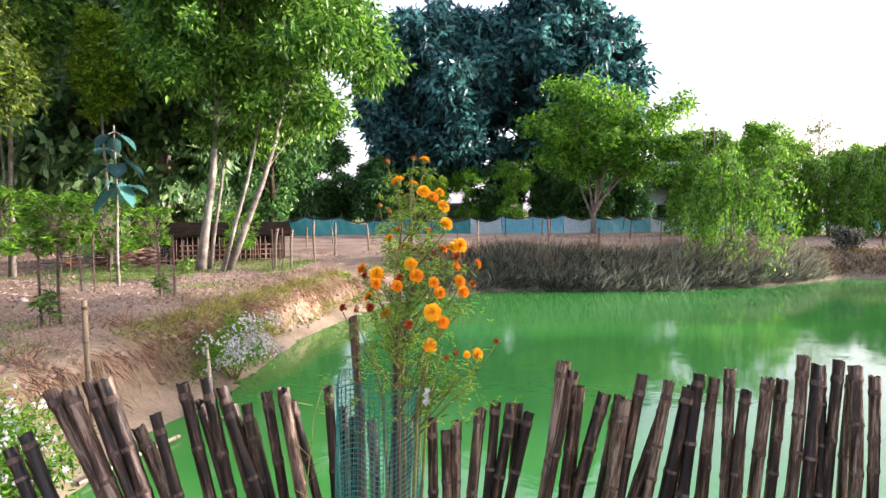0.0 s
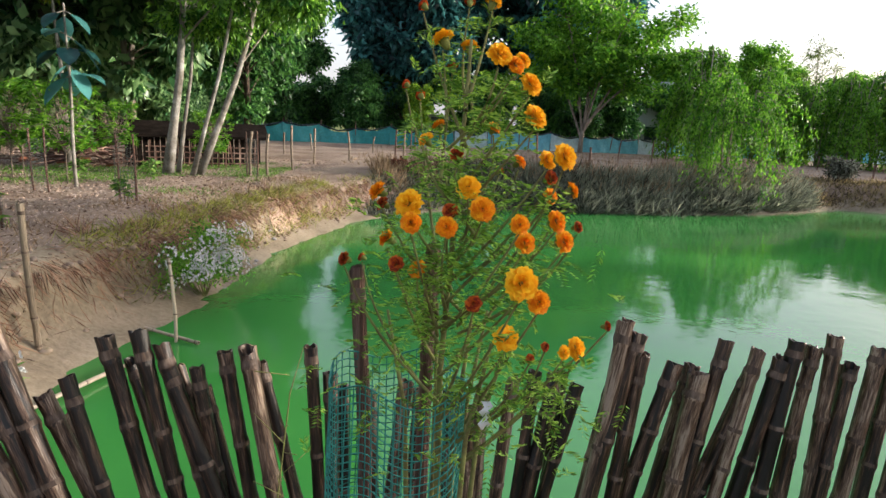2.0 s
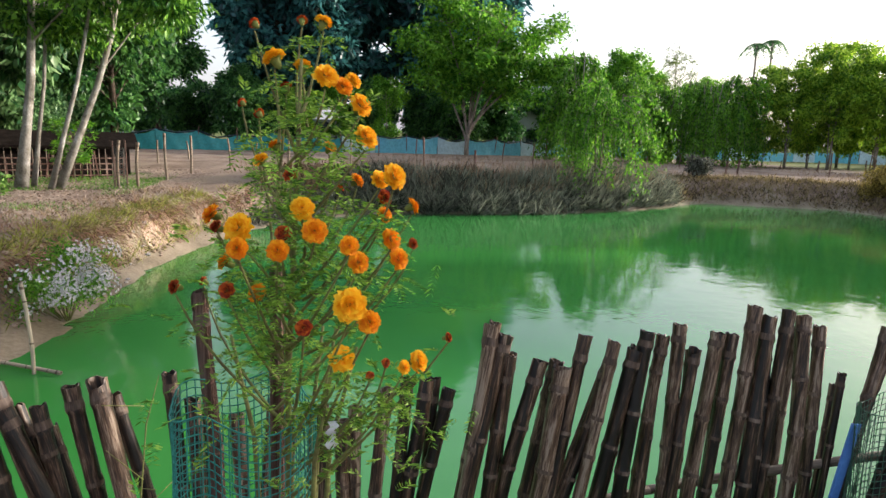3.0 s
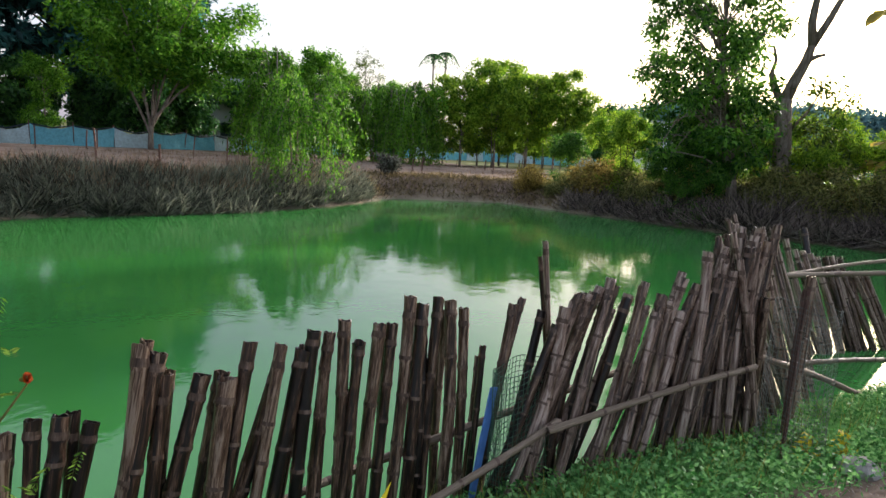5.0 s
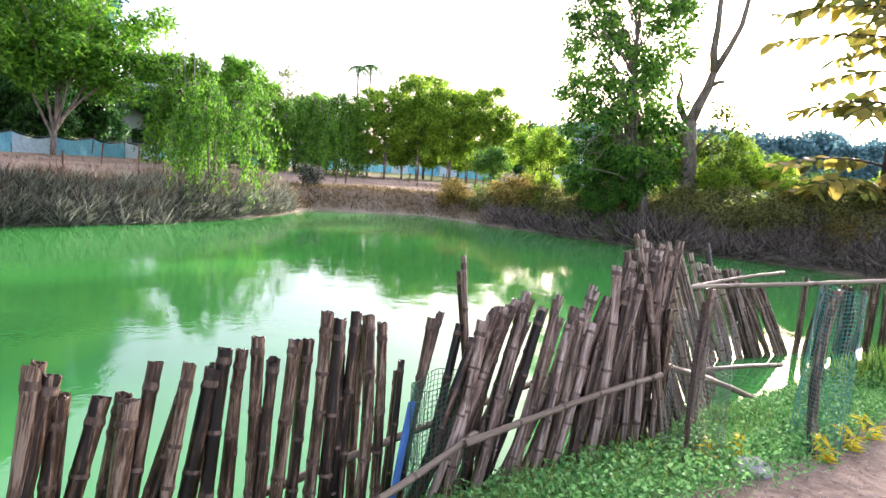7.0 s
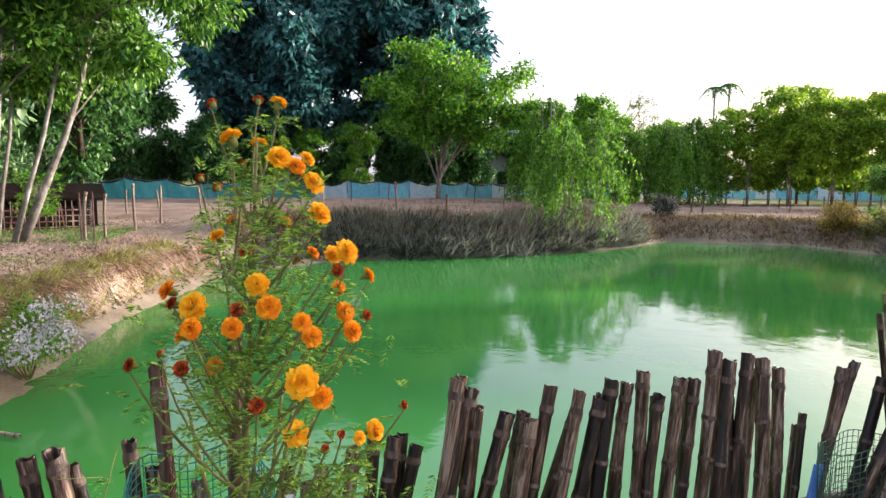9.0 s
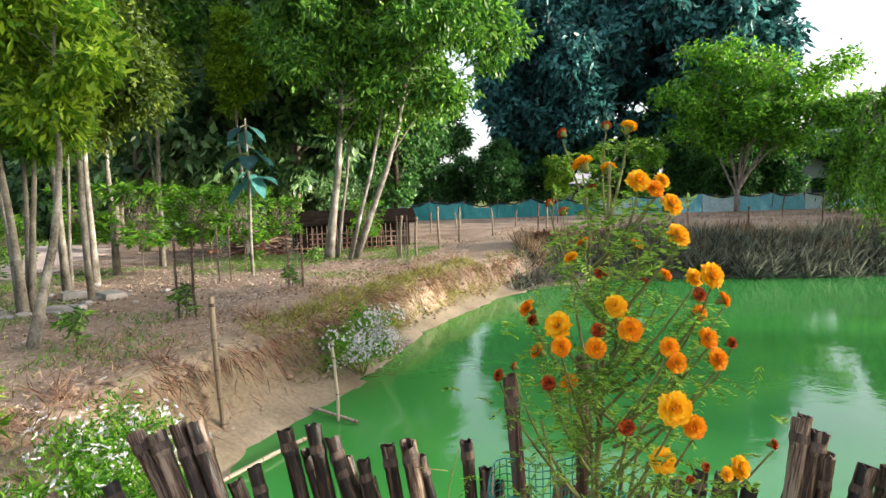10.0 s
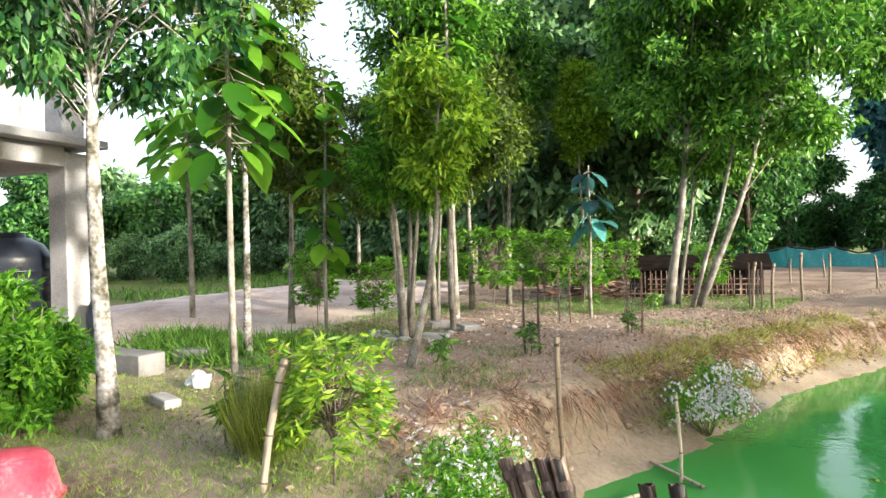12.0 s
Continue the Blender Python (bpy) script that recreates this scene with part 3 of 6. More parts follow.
def teak_meshes(r, height, stem_r, tiers, leaf=0.42, start=0.5, spread=0.5, lean=(0, 0), green=None, bark=None):
    """A straight stem with opposite pairs of very large leaves."""
    wood = Soup()
    k = np.linspace(0, 1, 9)[:, None]
    path = np.array([lean[0], lean[1], height]) * k + np.array([0, 0, -0.15]) * (1 - k) + np.cumsum(r.normal(size=(9, 3)) * [1, 1, 0], 0) * 0.012
    wood.tube(path, np.linspace(stem_r, stem_r * 0.45, 9), 8)
    v, f = [], []
    for t in range(tiers):
        h = start + (1 - start) * (t + r.uniform(0, 0.6)) / tiers
        p0 = np.array([np.interp(h, k[:, 0], path[:, c]) for c in range(3)])
        for s in range(3):
            a = t * 1.57 + s * TAU / 3 + r.normal() * 0.3
            d = np.array([math.cos(a), math.sin(a), r.uniform(-0.75, 0.35)])
            d /= np.linalg.norm(d)
            side = np.cross(d, [0, 0, 1.0])
            side /= np.linalg.norm(side)
            ln, wd = leaf * r.uniform(0.7, 1.2), leaf * r.uniform(0.32, 0.46)
            p = p0 + d * spread * r.uniform(0.15, 0.85)
            wood.tube([p0, p], (0.012, 0.008), 4, False)
            o = len(v)
            for i, u in enumerate((0, 0.3, 0.6, 0.85, 1.0)):
                c = p + d * ln * u + np.array([0, 0, -0.55 * ln * u * u])
                ww = wd * (0.15, 0.85, 1.0, 0.6, 0.02)[i]
                v += [c + side * ww + [0, 0, 0.12 * ww], c - [0, 0, 0.03], c - side * ww + [0, 0, 0.12 * ww]]
            for i in range(4):
                for j in range(2):
                    q = o + i * 3 + j
                    f.append((q, q + 1, q + 4, q + 3))
    return wood.mesh("trunk", bark or M_BARK_PALE), mesh("crown", np.array(v), np.array(f), green or M_LEAF_BRIGHT, True)


tk = teak_meshes(r, 5.4, 0.055, 26, 0.5, 0.62, 0.9)
plant("teak_tree", "young teak with a bare pale stem and huge leaves", -7.85, 4.95, tk, 0, 0.95, "young teaks")
plant("garden_tree", "slim mottled-stemmed tree rising beside a teak", -8.5, 5.5, tree_meshes(r, 7.0, 1.3, 3.6, 0.06, 30, 150, (0.17, 0.06), (M_BARK_WHITE, M_LEAF_OLIVE), 0.6, 1, clump_r=0.28), 0, 1.0, "young garden trees")
plant("teak_tree", "young teak with a bare pale stem and huge leaves", -13.3, 7.0, teak_meshes(r, 4.9, 0.07, 15, 0.5, 0.7, 0.8), 40, 1.0, "young teaks")
plant("teak_tree", "thin teak with huge leaves spaced along its stem", -10.0, 8.1, teak_meshes(r, 5.2, 0.04, 14, 0.42, 0.3, 0.35), 0, 1.0, "young teaks")
plant("teak_tree", "tall teak with dark leaves beside the clump of stems", -8.0, 9.6, teak_meshes(r, 7.0, 0.06, 9, 0.42, 0.6, 0.5), 0, 1.0, "young teaks")
plant("teak_tree", "young teak with blue-green large leaves near the hut", -6.9, 13.0, teak_meshes(r, 3.4, 0.04, 5, 0.45, 0.6, 0.3, green=M_LEAF_BLUE), 0, 1.0, "young teaks")
x, y = at_bearing(81.0, 27)


def teak_canopy(r, height, branches, reach, leaf, green, bark):
    """A trunk with long side branches that carry broad leaves one behind another."""
    wood, v, f = Soup(), [], []
    wood.tube([(0, 0, -0.3), (0.1, 0.1, height * 0.5), (0, 0, height)], (0.16, 0.12, 0.05), 8)
    for i in range(branches):
        a = 2.4 * i + r.normal() * 0.3
        z0 = height * r.uniform(0.12, 1.0)
        ln = reach * r.uniform(0.45, 1.0)
        out = np.array([math.cos(a), math.sin(a), 0])
        k = np.linspace(0, 1, 7)[:, None]
        path = np.array([0, 0, z0]) + out * ln * k + np.array([0, 0, 1]) * (0.9 * k - 1.1 * k * k)
        wood.tube(path, np.linspace(0.05, 0.012, 7), 5, False)
        for u in np.arange(0.25, 1.02, 0.28 / ln):
            p = np.array([np.interp(u, k[:, 0], path[:, c]) for c in range(3)])
            for sgn in (-1, 1):
                d = out * 0.5 + np.cross(out, [0, 0, 1]) * sgn + np.array([0, 0, r.uniform(-0.9, 0.2)]) + r.normal(size=3) * 0.25
                d /= np.linalg.norm(d)
                side = np.cross(d, [0, 0, 1.0]) + r.normal(size=3) * 0.3
                side /= np.linalg.norm(side)
                size = leaf * r.uniform(0.6, 1.15)
                o = len(v)
                for t, wd in ((0, 0.08), (0.3, 0.3), (0.6, 0.36), (0.85, 0.22), (1.0, 0.02)):
                    c = p + d * size * t + np.array([0, 0, -0.3 * size * t * t])
                    v += [c + side * wd * size + [0, 0, 0.05 * size], c, c - side * wd * size + [0, 0, 0.05 * size]]
                f += [(o + 3 * t + j, o + 3 * t + j + 1, o + 3 * t + j + 4, o + 3 * t + j + 3) for t in range(4) for j in range(2)]
    return wood.mesh("trunk", bark), mesh("crown", np.array(v), np.array(f), green, True)


big = teak_canopy(r, 9.6, 62, 4.9, 0.55, foliage("teak_olive", (0.06, 0.085, 0.015), (0.36, 0.30, 0.06), leaf=0.6), M_BARK_DARK)
plant("teak_tree", "spreading teak with broad olive leaves against the low sun", x, y - 0.3, big, 0, 1.0, "young teaks", dz=0.3)

# slender garden trees on the left
clump = tree_meshes(r, 5.6, 1.25, 2.2, 0.075, 30, 420, (0.17, 0.055), (M_BARK_PALE, M_LEAF_BRIGHT), 0.5, 4, 0.14, clump_r=0.34)
plant("garden_tree", "clump of pale slender stems under a bright green crown", -8.1, 8.4, clump, 0, 0.92, "young garden trees")
lean_t = tree_meshes(r, 4.6, 0.9, 2.3, 0.06, 18, 420, (0.17, 0.055), (M_BARK_PALE, M_LEAF_YELLOW), 0.5, 1, lean=(-0.2, 0.95), clump_r=0.36)
plant("garden_tree", "young tree with a pale leaning stem on bare soil", -6.1, 6.45, lean_t, 0, 1.0, "young garden trees")
olive = tree_meshes(r, 6.2, 1.5, 2.2, 0.07, 30, 420, (0.17, 0.06), (M_BARK_PALE, M_LEAF_OLIVE), 0.5, 1, clump_r=0.34)
for x, y, s, t in ((-11.5, 8.3, 1.0, 0), (-9.4, 11.3, 1.05, 90), (-10.3, 13.0, 1.1, 180), (-13.0, 11.5, 1.0, 250)):
    plant("garden_tree", "slim mottled-stemmed tree with an olive green crown", x, y, olive, t, s, "young garden trees")
tallg = tree_meshes(r, 9.0, 1.7, 3.8, 0.08, 34, 420, (0.19, 0.07), (M_BARK_PALE, M_LEAF_MID), 0.5, 2, 0.05, clump_r=0.33)
plant("garden_tree", "tall thin tree rising above the younger ones", -9.0, 10.2, tallg, 0, 1.0, "young garden trees")
plant("garden_tree", "tall thin tree rising above the younger ones", -10.6, 15.0, tallg, 120, 1.0, "young garden trees")
cone = tree_meshes(r, 7.2, 1.0, 3.6, 0.06, 30, 420, (0.16, 0.055), (M_BARK_PALE, M_LEAF_YELLOW), 0.3, 1, shape="cone", clump_r=0.36)
plant("garden_tree", "slim tree with a pointed yellow-green crown", -8.7, 16.0, cone, 0, 1.0, "young garden trees")
overhang = tree_meshes(r, 6.6, 1.7, 2.7, 0.09, 130, 90, (0.15, 0.062), (M_BARK_WHITE, M_LEAF_DARK), 1.3, 1, lean=(-0.08, -0.12), clump_r=0.17, limbs=0.13)
plant("garden_tree", "white-barked tree with hanging pointed leaves beside concrete blocks", -6.27, 2.79, overhang, 0, 1.0, "young garden trees")

M_SCRUB = foliage("scrub_olive", (0.08, 0.1, 0.03), (0.34, 0.34, 0.11), rough=0.7, leaf=0.6)
M_SCRUB_GOLD = foliage("scrub_gold", (0.13, 0.10, 0.025), (0.46, 0.36, 0.09), rough=0.7, leaf=0.6)
hedge = tree_meshes(r, 3.0, 1.7, 0.0, 0.04, 60, 130, (0.2, 0.06), (M_BARK_DARK, M_SCRUB), 0.4, 6, 0.3, clump_r=0.34)
hedge_g = tree_meshes(r, 3.0, 1.6, 0.0, 0.04, 60, 120, (0.19, 0.06), (M_BARK_DARK, M_SCRUB_GOLD), 0.4, 6, 0.3, clump_r=0.34)
for x, y, s, t, ms in ((22.3, 17.5, 0.75, 0, hedge_g), (22.6, 14.8, 0.7, 50, hedge), (23.2, 13.2, 0.75, 100, hedge_g), (24.0, 10.8, 0.8, 150, hedge), (24.4, 9.2, 0.85, 200, hedge), (25.2, 7.6, 0.85, 250, hedge), (25.6, 6.0, 0.85, 300, hedge), (26.0, 4.4, 0.9, 20, hedge), (26.3, 2.6, 0.9, 70, hedge), (21.6, 20.5, 0.6, 120, hedge_g), (26.5, 0.8, 0.9, 200, hedge), (22.8, 16.0, 0.62, 40, hedge), (24.8, 8.4, 0.6, 90, hedge_g), (25.0, 5.2, 0.66, 130, hedge_g), (23.6, 12.2, 0.6, 10, hedge), (24.9, 10.2, 0.7, 310, hedge_g), (26.9, 3.4, 0.9, 230, hedge_g), (27.2, 6.8, 1.0, 270, hedge), (21.9, 18.8, 0.55, 350, hedge)):
    plant("shore_shrub", "tangled olive shrub on the bank of the pond", x, y, ms, t, s, "shore shrubs", "shrub", -0.7)
under = tree_meshes(r, 5.2, 1.7, 0.2, 0.05, 70, 190, (0.17, 0.055), (M_BARK_DARK, M_LEAF_YELLOW), 0.8, 5, 0.2, clump_r=0.2, shape="column")
under_g = tree_meshes(r, 4.6, 1.7, 0.0, 0.05, 70, 190, (0.17, 0.055), (M_BARK_DARK, M_LEAF_MID), 0.8, 5, 0.2, clump_r=0.22, shape="column")
for x, y, s, t, ms in ((25.2, 13.0, 0.8, 0, under), (27.6, 12.9, 0.95, 60, under), (28.4, 10.9, 0.95, 120, under), (23.4, 12.9, 0.8, 180, under_g), (27.3, 9.4, 0.7, 240, under), (25.0, 14.4, 0.95, 300, under_g), (23.2, 16.6, 0.85, 30, under), (22.4, 14.1, 0.6, 90, under_g), (28.0, 8.8, 0.75, 150, under), (29.0, 6.6, 0.7, 210, under_g), (29.6, 4.4, 0.72, 270, under), (24.4, 18.4, 0.8, 330, under), (24.2, 20.6, 0.7, 15, under_g), (22.6, 12.4, 0.6, 45, under_g), (22.2, 13.2, 0.5, 75, under_g), (25.0, 9.8, 0.6, 100, under), (26.2, 7.4, 0.55, 190, under), (26.8, 5.4, 0.55, 20, under_g), (27.4, 3.6, 0.55, 120, under)):
    plant("shore_bush", "tall ragged yellow-green bush among the shore trees", x, y, ms, t, s, "shore bushes", "bush", -0.5)

# ---- grasses ----
def blades(name, label, xs, ys, length, width, mat, r, droop=0.4, up=1.0, zoff=0.0, hang=None, category="grass"):
    z = height(xs, ys) + zoff
    n = len(xs)
    d = r.normal(size=(n, 3)) * [1, 1, 0.25]
    d[:, 2] = np.abs(d[:, 2]) + up
    d[:, :2] *= droop
    if hang is not None:
        d = r.normal(size=(n, 3)) * 0.35 + np.asarray(hang)
    v, f = leaves(np.stack([xs, ys, z], 1), d, length, width, r, 0.1, 0.35)
    return tagged(new(name, mesh(name, v, f, mat)), label, category, kind="stuff")


M_GRASS = foliage("grass_green", (0.0441, 0.1274, 0.0147), (0.1862, 0.3528, 0.049), rough=0.6)
M_GRASS_YELLOW = foliage("grass_yellow_green", (0.105, 0.1225, 0.0175), (0.35, 0.3675, 0.07), rough=0.6)
M_DRY = foliage("dry_grass", (0.098, 0.0595, 0.0315), (0.35, 0.252, 0.154), rough=0.9, leaf=0.15)
M_ROOT = foliage("root_brown", (0.08, 0.038, 0.022), (0.36, 0.21, 0.14), rough=0.9, leaf=0.1)
M_LITTER = foliage("leaf_litter", (0.10, 0.06, 0.042), (0.42, 0.32, 0.25), rough=0.9, leaf=0.05)


def scatter(r, n, x0, x1, y0, y1, dmin=-9e9, dmax=9e9, patch=0.0, seed=4, s=0.9):
    xs, ys = r.uniform(x0, x1, n), r.uniform(y0, y1, n)
    d = shore_distance(xs, ys)
    d = d + r.normal(size=n) * 0.1 * (dmax < 3)
    keep = (d > dmin) & (d < dmax) & (wave(xs, ys, s, seed) > patch - r.random(n) * 0.3)
    return xs[keep], ys[keep]


def mounds(r, n, spots):
    """Places gathered round spots (x, y, spread x, spread y), thinning outwards."""
    pick = r.integers(len(spots), size=n)
    s = np.array(spots)[pick]
    xs, ys = s[:, 0] + r.normal(size=n) * s[:, 2], s[:, 1] + r.normal(size=n) * s[:, 3]
    keep = shore_distance(xs, ys) > 0.7
    return xs[keep], ys[keep]


r = np.random.default_rng(21)
# far bank: grey-brown overhanging brush
def tufts(r, n, each, x0, x1, y0, y1, dmin, dmax, spread=0.07, patch=-0.9, seed=4):
    """Places of blades gathered in tufts, and the size of the tuft that each belongs to."""
    cx, cy = scatter(r, n, x0, x1, y0, y1, dmin, dmax, patch, seed)
    size = np.repeat(r.uniform(0.5, 1.3, len(cx)), each)
    return np.repeat(cx, each) + r.normal(size=size.size) * spread, np.repeat(cy, each) + r.normal(size=size.size) * spread, size


xs, ys = scatter(r, 70000, -1.6, 13.6, 16.5, 24.0, 0.02, 2.4, -0.9)
blades("bank_brush", "grey-brown dry brush overhanging the far edge of the pond", xs, ys, 0.16 + 0.85 * np.clip(0.5 + 0.6 * wave(xs, ys, 1.6, 41), 0, 1) ** 1.5 * np.clip((xs - 0.2) / 2.5, 0.22, 1), 0.03, M_BRUSH, r, 1.2, 0.8, category="brush")
xs, ys, size = tufts(r, 2600, 34, -0.5, 14.0, 16.5, 24.0, 0.02, 2.0)
blades("bank_tufts", "drooping grey-green tufts of grass on the far bank", xs, ys, 0.62 * size * np.clip((xs + 0.8) / 2.5, 0.3, 1), 0.032, foliage("tuft_grey_green", (0.036, 0.044, 0.03), (0.27, 0.29, 0.21), rough=0.8), r, 1.0, 0.8)
xs, ys, size = tufts(r, 1500, 26, -1.6, 14.0, 17.5, 25.0, 0.7, 2.8, 0.1)
blades("bank_dry_weeds", "brown dry weeds behind the far bank's edge", xs, ys, 0.55 * size, 0.02, M_DRY, r, 0.5, 1.0, category="weeds")
xs, ys = scatter(r, 60000, 9.0, 26, 15, 27, 0.15, 2.4, -0.7)
blades("bank_weeds", "low green and brown weeds along the far bank", xs, ys, 0.24, 0.03, foliage("bank_weed_brown", (0.06, 0.046, 0.024), (0.27, 0.215, 0.1), rough=0.8), r, 0.9, 0.8, category="weeds")
xs, ys = scatter(r, 80000, 20.5, 28, -1, 18, 0.0, 2.6, -0.6)
blades("shore_brush", "dark tangled dry brush on the shaded bank", xs, ys, 0.4 + 1.2 * np.clip(0.5 + 0.6 * wave(xs, ys, 1.1, 42), 0, 1), 0.035, foliage("dark_brush", (0.045, 0.036, 0.031), (0.31, 0.25, 0.21), rough=0.9, leaf=0.15), r, 1.2, 0.8, category="brush")
xs, ys = scatter(r, 9000, -3, 30, 21, 42, 1.5, 99, 0.1)
blades("field_grass", "tufts of dry grass on the bare field", xs, ys, 0.22, 0.02, M_DRY, r, 0.8, 1.0)
# left bank: roots and dead grass hanging down the face, tufts on the edge
xs, ys = scatter(r, 420000, -6.2, 0.5, 4.0, 21, 0.62, 1.1, -0.1, 9, 1.9)
blades("bank_roots", "dead brown grass and roots hanging down the eroded bank", xs, ys, 0.27, 0.009, M_ROOT, r, hang=(0.4, -0.05, -0.9), category="roots")
xs, ys = scatter(r, 20000, -6.5, 0, 4.5, 22, 1.0, 2.2, 0.0, 12)
blades("edge_grass", "dry pale tufts along the edge of the bank", xs, ys, 0.12, 0.012, M_DRY, r, 0.9, 0.7)
xs, ys, size = tufts(r, 420, 40, -6.0, -1.5, 4.0, 16, 0.55, 1.2, 0.05, 0.0, 61)
blades("bank_edge_tufts", "drooping dry brown tufts on the bank's lip", xs, ys, 0.26 * size, 0.008, M_ROOT, r, 1.1, 0.5)
xs, ys, size = tufts(r, 700, 40, -6.0, -1.5, 4.0, 16, 0.7, 1.3, 0.05, -0.2, 62)
blades("bank_dead_tufts", "dead brown grass tufts hanging over the bank", xs, ys, 0.26 * size, 0.008, M_DRY, r, hang=(0.8, -0.1, -0.25))
xs, ys = scatter(r, 90000, -5.6, 0, 4.5, 20, 0.5, 0.98, 0.3, 15, 1.1)
blades("bank_grass", "yellow-green grass growing on the bank's face", xs, ys, 0.24, 0.01, M_GRASS_YELLOW, r, 0.8, 0.6)
xs, ys = scatter(r, 60000, -14, -3, 4, 22, 1.0, 99, -0.6, 57, 1.4)
blades("soil_straw", "pale straw and twigs strewn over the bare soil", xs, ys, 0.06, 0.008, foliage("pale_straw", (0.16, 0.12, 0.10), (0.5, 0.41, 0.36), rough=0.9, leaf=0.05), r, 3.0, 0.12, 0.01, category="litter")
xs, ys = scatter(r, 90000, -14, -4, 5, 22, 1.2, 99, 0.42, 18, 0.7)
blades("garden_grass", "short sparse grass on the garden soil", xs, ys, 0.08, 0.012, M_GRASS, r, 0.9, 0.8)
xs, ys = scatter(r, 15000, -16, -3.6, 3, 24, 1.5, 99, -0.1, 20, 1.2)
blades("leaf_litter", "dry fallen leaves scattered over the soil", xs, ys, 0.06, 0.03, M_LITTER, r, 2.5, 0.25, 0.012, category="litter")
# green grass below the fence and along the path
M_GRASS_FENCE = foliage("grass_blue_green", (0.05, 0.2, 0.04), (0.24, 0.5, 0.16), rough=0.6)
M_STRAW = foliage("straw_litter", (0.13, 0.10, 0.088), (0.46, 0.39, 0.34), rough=0.9, leaf=0.05)
xs, ys = scatter(r, 210000, -1.2, 9, 0.6, 3.3, 0.15, 1.2, -0.3, 22, 1.6)
thin = xs > -1.2 + 1.1 * np.random.default_rng(5).random(len(xs))  # thins out towards the bare end
xs, ys = xs[thin], ys[thin]
blades("fence_grass", "lush green grass at the foot of the bamboo fence", xs, ys, 0.05 + 0.13 * np.clip(0.5 + 0.6 * wave(xs, ys, 4.0, 51), 0, 1), 0.0075, M_GRASS_FENCE, r, 0.8, 0.9)
xs, ys = scatter(r, 70000, 0.6, 9, 0.8, 3.3, 0.2, 1.35, -0.1, 53, 2.4)
blades("small_weeds", "small-leaved green weeds among the grass by the fence", xs, ys, 0.034, 0.02, M_GRASS_FENCE, r, 2.0, 0.4, r.uniform(0.0, 0.17, len(xs)), category="weeds")
xs, ys = scatter(r, 90000, -5, 10, -2.5, 2.4, 0.7, 9, -0.6, 54, 1.8)
blades("path_litter", "pale straw and dry leaves trodden into the path", xs, ys, 0.03, 0.0045, M_STRAW, r, 3.0, 0.12, 0.008, category="litter")
xs, ys = scatter(r, 50000, -5, 10, -2.5, 2.2, 0.9, 9, 0.35, 55, 2.2)
blades("path_grass", "thin patches of grass growing on the path", xs, ys, 0.05, 0.007, M_GRASS_FENCE, r, 0.9, 0.8)
xs, ys = scatter(r, 2600, 1.6, 8, 1.0, 3.2, 0.2, 1.1, 0.0, 52, 2.2)
blades("tall_weeds", "thin seeding weeds rising from the grass by the fence", xs, ys, 0.24, 0.006, M_GRASS_YELLOW, r, 0.35, 1.0, category="weeds")
xs, ys = scatter(r, 16000, 7, 16, -1.5, 2.2, 0.1, 2.4, -0.6, 23, 1.2)
blades("fence_grass", "tall green weeds on the bank beyond the path", xs, ys, 0.3, 0.03, M_GRASS, r, 0.7, 1.0)
xs, ys = mounds(r, 16000, ((-10.2, 5.6, 0.8, 0.4), (-8.5, 6.3, 0.5, 0.4)))
blades("garden_weeds", "dense green weeds beside the concrete blocks", xs, ys, 0.2 + 0.2 * r.random(len(xs)), 0.022, M_GRASS, r, 1.3, 0.8, category="weeds")
xs, ys = mounds(r, 18000, ((-6.6, 2.6, 1.1, 0.9), (-5.0, 2.2, 1.2, 0.8), (-8.0, 3.6, 1.2, 0.6), (-4.3, 3.6, 0.5, 0.5)))
blades("near_grass", "short yellow-green grass and weeds near the bank", xs, ys, 0.065, 0.006, foliage("grass_light_green", (0.07, 0.15, 0.014), (0.3, 0.44, 0.06), rough=0.6), r, 0.8, 0.9)
xs, ys = scatter(r, 12000, -48, -20, 9, 40, -9, 99, 0.0, 30, 0.4)
blades("meadow_grass", "green meadow grass in front of the wood", xs, ys, 0.4, 0.06, M_GRASS, r, 0.7, 0.8)

# ---- bamboo fence ----
M_BAMBOO = material("weathered_bamboo", ((0.003, 0.002, 0.0015), (0.013, 0.007, 0.004), (0.055, 0.029, 0.017), (0.125, 0.078, 0.05), (0.26, 0.195, 0.14)), 0.42, 0.7, 0.18, 4.0, stretch=(2.0, 2.0, 6.0), spec=0.4, bump_dist=0.08, each=0.2, ends=(0.38, 0.68))
M_BAMBOO_GREY = material("grey_bamboo", ((0.010, 0.006, 0.004), (0.05, 0.03, 0.02), (0.14, 0.09, 0.065), (0.26, 0.185, 0.145), (0.40, 0.32, 0.26)), 0.45, 0.7, 0.18, 4.0, stretch=(2.0, 2.0, 6.0), spec=0.45, bump_dist=0.08, each=0.2, ends=(0.34, 0.68))
M_NODE = material("bamboo_node", ((0.02, 0.012, 0.008), (0.09, 0.06, 0.043), (0.2, 0.15, 0.115)), 0.6, 1.2, 0.2, 6.0, spec=0.3)
M_WOOD = material("weathered_wood", ((0.05, 0.026, 0.019), (0.15, 0.085, 0.066), (0.31, 0.21, 0.17)), 0.8, 1.2, 0.8, 5.0, stretch=(1.4, 1.4, 0.8), spec=0.2, bump_dist=0.2)
